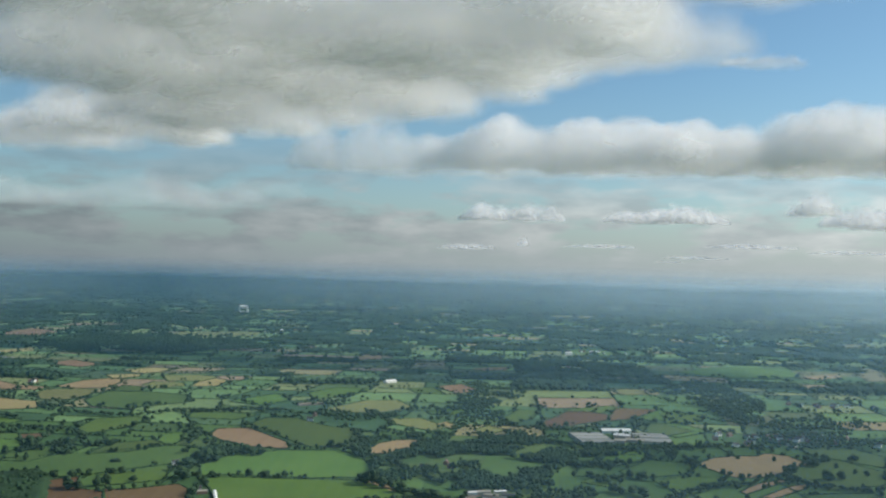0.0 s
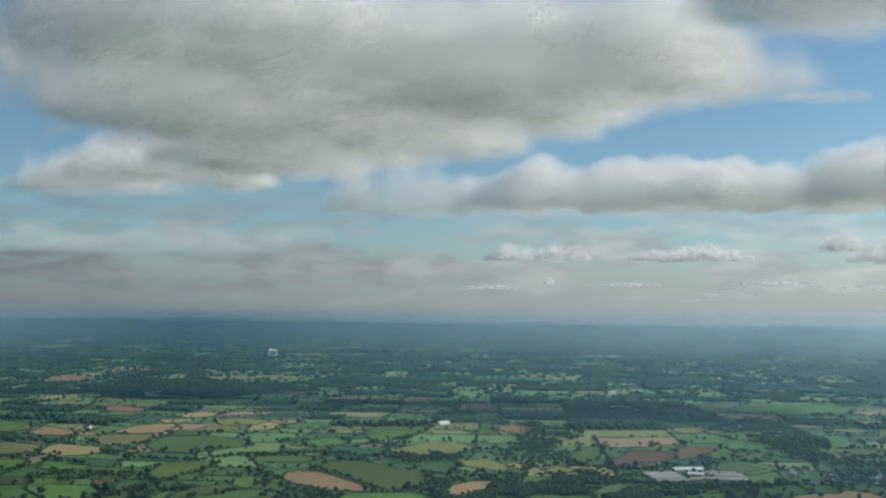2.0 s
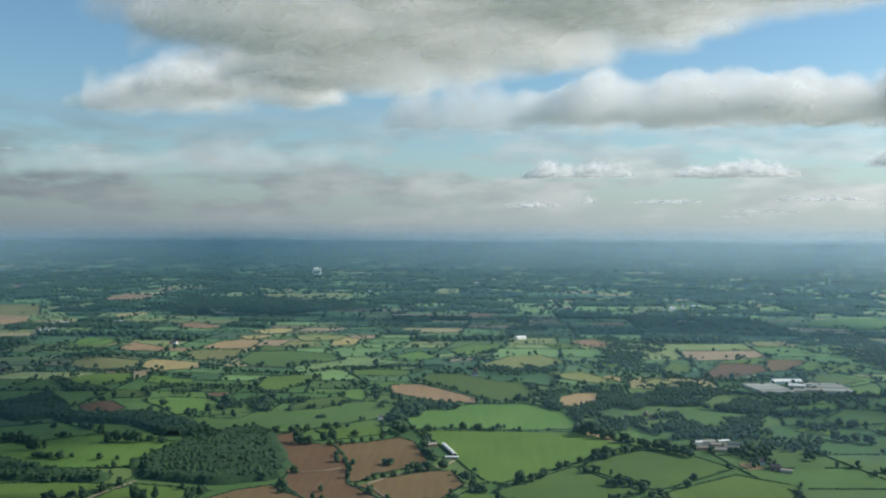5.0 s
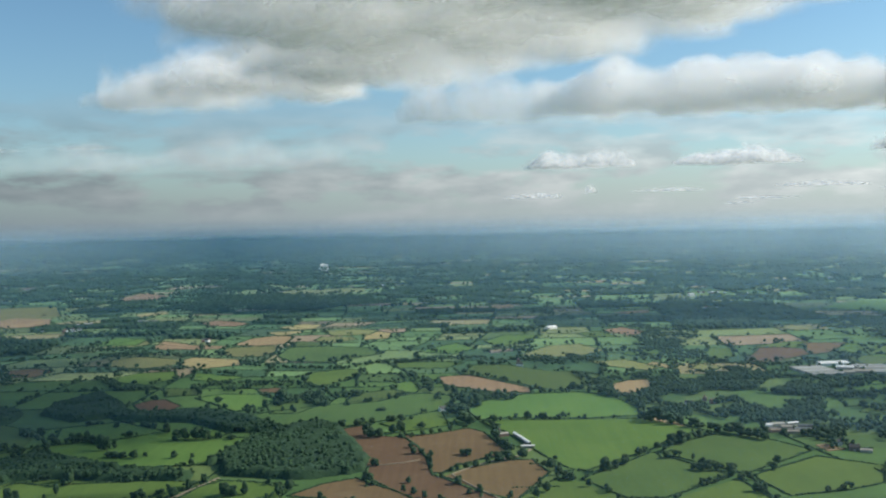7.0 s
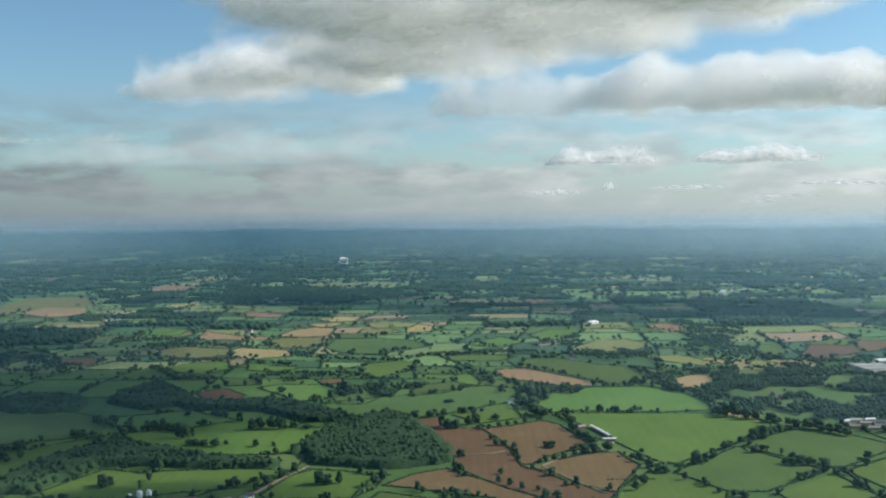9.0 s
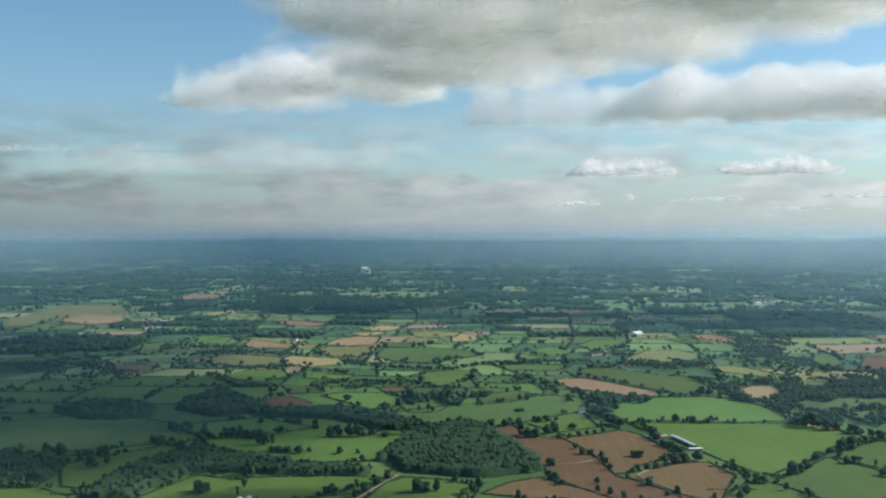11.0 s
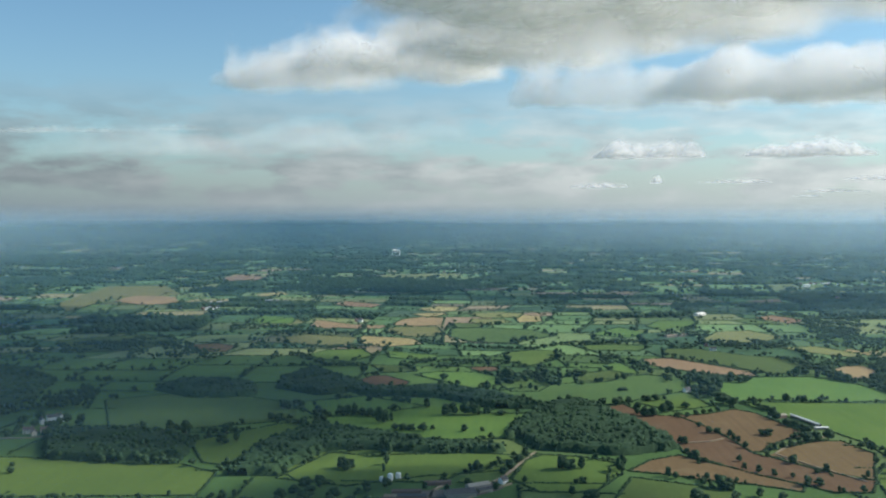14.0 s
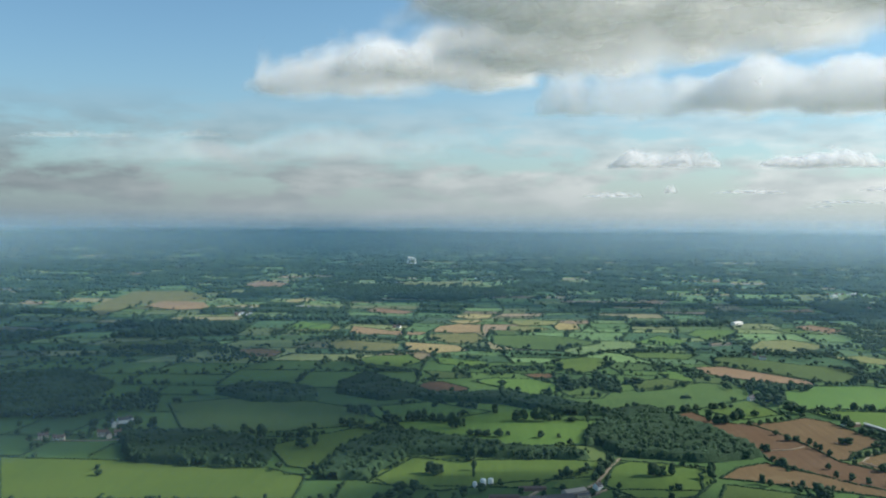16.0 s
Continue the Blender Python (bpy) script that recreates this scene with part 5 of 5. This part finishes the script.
def radio_telescope(x, y, turn):
    """A great steerable dish slung between two lattice towers on a ring track."""
    root = new("radio_telescope", None)

    def bar(bm, p, q, r):
        p, q = Vector(p), Vector(q)
        m = Matrix.Translation((p + q) / 2) @ (q - p).to_track_quat("Z", "Y").to_matrix().to_4x4()
        bmesh.ops.create_cone(bm, cap_ends=True, segments=6, radius1=r, radius2=r, depth=(q - p).length, matrix=m)

    bm = bmesh.new()
    for k in range(40):
        a, c2 = k * math.tau / 40, (k + 1) * math.tau / 40
        bar(bm, (17 * math.cos(a), 17 * math.sin(a), 0.4), (17 * math.cos(c2), 17 * math.sin(c2), 0.4), 0.5)
    part("ring_track", bm, M_STEEL, root)
    for s in (-1, 1):
        bm = bmesh.new()
        tops = (s * 15.5, 0, 22)
        legs = [(s * 15.5 + dx, dy, 0.5) for dx in (-3.2, 3.2) for dy in (-7, 7)]
        for p in legs:
            bar(bm, p, (tops[0] + (p[0] - tops[0]) * 0.25, p[1] * 0.2, 22), 0.62)
        for lev in range(5):
            u, v = lev / 5, (lev + 1) / 5
            at2 = lambda p, t: (tops[0] + (p[0] - tops[0]) * (1 - 0.75 * t), p[1] * (1 - 0.8 * t), 0.5 + 21.5 * t)
            for i, j in ((0, 1), (1, 3), (3, 2), (2, 0)):
                bar(bm, at2(legs[i], u), at2(legs[j], v), 0.3)
                bar(bm, at2(legs[i], v), at2(legs[j], v), 0.3)
        part("tower", bm, M_WHITE, root, "white lattice steel tower")
    tilt = Matrix.Translation((0, 0, 23)) @ Matrix.Rotation(radians(9), 4, "X")
    bm = bmesh.new()
    rings, seg = 10, 40
    grid = []
    for k in range(rings + 1):
        r = 15.5 * k / rings
        grid.append([bm.verts.new(tilt @ Vector((r * math.cos(i * math.tau / seg), r * math.sin(i * math.tau / seg), r * r / 32 - 5.5))) for i in range(seg)])
    for k in range(rings):
        for i in range(seg):
            bm.faces.new((grid[k][i], grid[k][(i + 1) % seg], grid[k + 1][(i + 1) % seg], grid[k + 1][i]))
    bmesh.ops.remove_doubles(bm, verts=bm.verts[:], dist=0.001)
    bmesh.ops.solidify(bm, geom=bm.faces[:], thickness=0.35)
    part("dish", bm, M_WHITE, root, "white painted steel bowl", True)
    bm = bmesh.new()
    for i in range(seg):
        a, c2 = i * math.tau / seg, (i + 1) * math.tau / seg
        bar(bm, tilt @ Vector((15.6 * math.cos(a), 15.6 * math.sin(a), 2.0)), tilt @ Vector((15.6 * math.cos(c2), 15.6 * math.sin(c2), 2.0)), 0.5)
    part("dish_rim", bm, M_WHITE, root)
    bm = bmesh.new()
    bar(bm, tilt @ Vector((0, 0, -5.5)), tilt @ Vector((0, 0, 8)), 0.5)
    part("focus_mast", bm, M_STEEL, root)
    bm = bmesh.new()
    for i in range(12):
        a = i * math.pi / 12
        for s in (-1, 1):
            bar(bm, tilt @ Vector((s * 15 * math.sin(a * 0.5), 14 * math.cos(a), -3)), tilt @ Vector((0, 0, -10)), 0.3)
    part("backing_girders", bm, M_STEEL, root)
    bm = bmesh.new()
    for yy2 in (-7, 7):
        bar(bm, (-15.5, yy2, 2.2), (15.5, yy2, 2.2), 0.8)
        bar(bm, (-15.5, yy2, 2.2), (0, yy2, 6), 0.45)
        bar(bm, (15.5, yy2, 2.2), (0, yy2, 6), 0.45)
    part("base_girders", bm, M_WHITE, root)
    root.matrix_basis = pose(x, y, float(height(x, y)), 0, 0, turn)
    return tagged(root, "huge white steerable dish on lattice towers", "radio telescope")


radio_telescope(-765, 3540, 25)


# ---- clouds: flat-based cumulus on one level, each of many thin layers of droplets, wide below and heaped above ----
BASE = 413.0
SLANT = radians(25)


def fbm3(x, y, z, scale, octaves=4, seed=0, gain=0.5):
    """Smooth value noise in space, about -1 to 1."""
    total, amp, norm = np.zeros(np.broadcast(x, y, z).shape), 1.0, 0.0
    for o in range(octaves):
        lat = np.random.default_rng(seed * 77 + o).uniform(-1, 1, (64, 64, 64))
        c = [q / scale * 2 ** o + 17.3 * o + 900 for q in (x, y, z)]
        i = [np.floor(q).astype(int) for q in c]
        f = [q - p for q, p in zip(c, i)]
        f = [q * q * (3 - 2 * q) for q in f]
        i0, i1 = [p % 64 for p in i], [(p + 1) % 64 for p in i]
        acc = 0
        for a in (0, 1):
            for b in (0, 1):
                for d in (0, 1):
                    w = (f[0] if a else 1 - f[0]) * (f[1] if b else 1 - f[1]) * (f[2] if d else 1 - f[2])
                    acc = acc + w * lat[(i1 if a else i0)[0], (i1 if b else i0)[1], (i1 if d else i0)[2]]
        total = total + amp * acc
        norm += amp
        amp *= gain
    return total / norm


def cloud(lobes, tall, step, seed, gap=16.0, ragged=0.5, dense=1.0, label="grey-white cumulus cloud with a flat base", lumpy=0.9, base=BASE, soft=0.42, grain=0.40):
    """A heap of droplets as many upright sheets, one behind another. lobes: x, y, half-widths and weight of the swellings that make up one cloud."""
    L = np.array(lobes, float)
    span = float(np.median(L[:, 3]))
    sn, cs = math.sin(SLANT), math.cos(SLANT)
    corners = [(lx + i * rx * 1.45, ly + j * ry * 1.45) for lx, ly, rx, ry, _ in L for i in (-1, 1) for j in (-1, 1)]
    along = [x * cs - y * sn for x, y in corners]
    back = [x * sn + y * cs for x, y in corners]
    zs = np.concatenate([np.arange(-0.16 * tall, 0.3 * tall, step * 0.34), np.arange(0.3 * tall, tall * 1.5, step * 0.7)])
    Q, Z = np.meshgrid(np.arange(min(along), max(along), step), zs, indexing="ij")
    a, bq = Q.shape
    ii, jj = np.meshgrid(np.arange(a - 1), np.arange(bq - 1), indexing="ij")
    q0 = (ii * bq + jj).ravel()
    Vs, Fs, Ds, off = [], [], [], 0
    for s in np.arange(min(back), max(back), gap):
        lean = gap * 0.7 * fbm(Q, Z * 2.0 + s * 3.7, span * 0.35, 2, seed + 5)      # the sheets are wavy
        x, y = Q * cs + (s + lean) * sn, -Q * sn + (s + lean) * cs
        x1, y1 = x[:, 0], y[:, 0]
        d = np.full(x1.shape, -1.0)
        for lx, ly, rx, ry, w in L:
            d = np.log(np.exp(6 * d) + np.exp(6 * w * (1 - ((x1 - lx) / rx) ** 2 - ((y1 - ly) / ry) ** 2))) / 6
        d = d + ragged * (1.5 * fbm(x1, y1, span * 0.7, 5, seed) + 0.1)
        if d.max() < 0:
            continue
        heap = fbm(x1, y1, span * 0.75, 3, seed + 1)
        top = tall * np.clip(d, 0.02, 1.2) ** 0.6 * (1.0 + 0.5 * heap)
        billow = fbm3(x, y, Z * 1.4, span * grain, 3, seed + 3, 0.5)
        e = np.minimum(np.minimum((top[:, None] - Z) / (soft * tall), Z / (0.20 * tall) + 0.7), d[:, None] * 2.4)
        e = e + lumpy * (0.35 + 0.65 * np.clip(Z / tall, 0, 1)) * billow * 2.0
        rho = np.clip(e, 0, 1)
        thick = dense * np.clip(0.95 + 1.1 * fbm(x1, y1, span * 0.8, 3, seed + 9), 0.6, 1.7)[:, None]
        rho = 1 - np.exp(-thick * gap / 16.0 * 0.62 * rho * rho * (3 - 2 * rho))
        keep = (np.maximum.reduce([rho[:-1, :-1], rho[1:, :-1], rho[:-1, 1:], rho[1:, 1:]]) > 0.004).ravel()
        if not keep.any():
            continue
        q = q0[keep]
        quad = np.stack([q, q + bq, q + bq + 1, q + 1], 1)
        used = np.unique(quad)
        index = np.zeros(a * bq, np.int32)
        index[used] = np.arange(len(used)) + off
        Vs.append(np.stack([x, y, Z + base], -1).reshape(-1, 3)[used])
        Fs.append(index[quad])
        Ds.append(rho.ravel()[used])
        off += len(used)
    me = mesh_from("cloud", np.concatenate(Vs), np.concatenate(Fs), [M_CLOUD], True)
    dens = me.attributes.new("depth", "FLOAT", "POINT")
    dens.data.foreach_set("value", np.concatenate(Ds).astype(np.float32))
    ob = new("cloud", me)
    return tagged(ob, label, "cloud", kind="structure")


# lobe (215, 690) lies out of view, added to shade the near-left ground
cloud([(-290, 1150, 300, 340, 1.15), (-850, 1800, 100, 75, 0.85), (-760, 1765, 180, 105, 0.8), (-600, 1650, 220, 150, 0.95), (-60, 890, 170, 110, 1.2), (60, 850, 140, 110, 1.1), (10, 1110, 140, 150, 1.1), (-70, 1310, 120, 110, 0.9), (-350, 1450, 220, 180, 1.1), (-120, 1180, 200, 160, 1.1),
       (90, 980, 150, 110, 1.1), (190, 940, 110, 60, 0.7), (215, 690, 120, 60, 1.0), (-250, 900, 290, 200, 1.1), (-330, 850, 170, 150, 1.4)], 90, 10, 3, 10, 0.36, 0.8, label="large grey-white cloud with a dark base and pale ragged rim")
# out of view, added so that its shadow dims the fields at the right
cloud([(1060, 1040, 240, 170, 1.0)], 60, 20, 33, 20, 0.3, 0.28, "unseen thin cloud added to shade the right-hand fields")
cloud([(345, 990, 55, 26, 1.0)], 12, 3, 4, 5, 0.28, 0.8, "small white wisp of cloud")
cloud([(-300, 2110, 70, 50, 0.85), (-140, 2110, 120, 70, 1.0), (100, 2080, 220, 120, 1.35), (330, 2010, 230, 150, 1.35), (560, 1940, 220, 180, 1.2), (800, 1880, 220, 200, 1.2), (1080, 1850, 240, 220, 1.2)],
      95, 8, 9, 11, 0.30, 0.5, soft=0.16, lumpy=1.2, label="long bank of white cumulus with bright tops")
cloud([(-620, 3060, 170, 110, 1.0), (-1000, 3450, 430, 330, 1.2), (-1650, 3600, 500, 300, 1.1)], 90, 18, 13, 36, 0.4, 0.04, "broad hazy grey cloud bank")
cloud([(-1700, 2700, 190, 60, 0.9), (-1320, 2680, 100, 32, 0.8)], 16, 8, 15, 12, 0.45, 0.3, "thin grey strip of cloud")
cloud([(200, 4080, 150, 100, 1.1), (350, 4050, 120, 110, 1.2), (480, 4050, 60, 60, 1.2)], 58, 9, 17, 16, 0.22, 0.75, lumpy=0.7, soft=0.6, grain=0.8, label="flat-based grey cumulus with a bright end")
cloud([(820, 4000, 130, 100, 1.1), (980, 4000, 180, 120, 1.2), (1170, 4020, 100, 80, 1.0)], 58, 9, 19, 16, 0.22, 0.75, lumpy=0.7, soft=0.6, grain=0.8, label="flat-based grey cumulus with bright tops")
cloud([(1330, 3300, 100, 90, 1.2)], 72, 8, 23, 13, 0.25, 0.75, lumpy=0.7, soft=0.6, grain=0.8, label="heaped white cumulus with a grey base")
cloud([(1720, 3900, 130, 100, 1.1), (1950, 4000, 200, 130, 1.1)], 70, 10, 25, 16, 0.27, 0.75, lumpy=0.7, soft=0.6, grain=0.8, label="flat-based pale grey cumulus")
for cx, half, low, tall, thick in ((110, 145, 285, 22, 0.5), (372, 32, 305, 34, 0.6), (730, 190, 305, 16, 0.5), (1070, 70, 240, 12, 0.4), (1450, 230, 318, 20, 0.5), (1900, 200, 300, 18, 0.5), (1180, 160, 262, 12, 0.4)):
    cloud([(cx, 4300, half, 60, 1.1), (cx + half * 0.3, 4300, half * 0.4, 40, 1.2)], tall, 7, int(cx) % 53 + 60, 16, 0.3, thick, "small pale strip of far cumulus", base=low, lumpy=0.5, grain=0.8)


# ---- see-through sheets that imitate haze in the lower air ----
def haze_sheet(dist, strength, top):
    """A thin upright tinted sheet across the plain that imitates haze."""
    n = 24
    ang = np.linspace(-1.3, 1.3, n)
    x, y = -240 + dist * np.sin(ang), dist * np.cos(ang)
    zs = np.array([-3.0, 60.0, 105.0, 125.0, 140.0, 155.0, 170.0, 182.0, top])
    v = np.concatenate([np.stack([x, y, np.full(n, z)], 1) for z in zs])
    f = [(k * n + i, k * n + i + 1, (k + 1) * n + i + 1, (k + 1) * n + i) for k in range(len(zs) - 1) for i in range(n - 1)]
    me = mesh_from("haze_sheet", v, f, [M_HAZE_NEAR if dist < 2600 else M_HAZE], True)
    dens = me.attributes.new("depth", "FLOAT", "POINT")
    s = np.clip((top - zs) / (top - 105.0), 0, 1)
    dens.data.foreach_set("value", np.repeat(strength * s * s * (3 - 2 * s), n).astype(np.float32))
    ob = new("haze_sheet", me)
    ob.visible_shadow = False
    return tagged(ob, "thin bluish see-through sheet imitating haze over the plain", "haze", kind="structure")


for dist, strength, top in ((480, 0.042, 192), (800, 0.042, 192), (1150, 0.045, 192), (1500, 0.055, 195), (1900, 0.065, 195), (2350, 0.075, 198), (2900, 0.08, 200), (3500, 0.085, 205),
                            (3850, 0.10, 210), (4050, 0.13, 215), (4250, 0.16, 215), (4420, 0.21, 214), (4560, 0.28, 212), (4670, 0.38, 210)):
    haze_sheet(dist, strength, top)
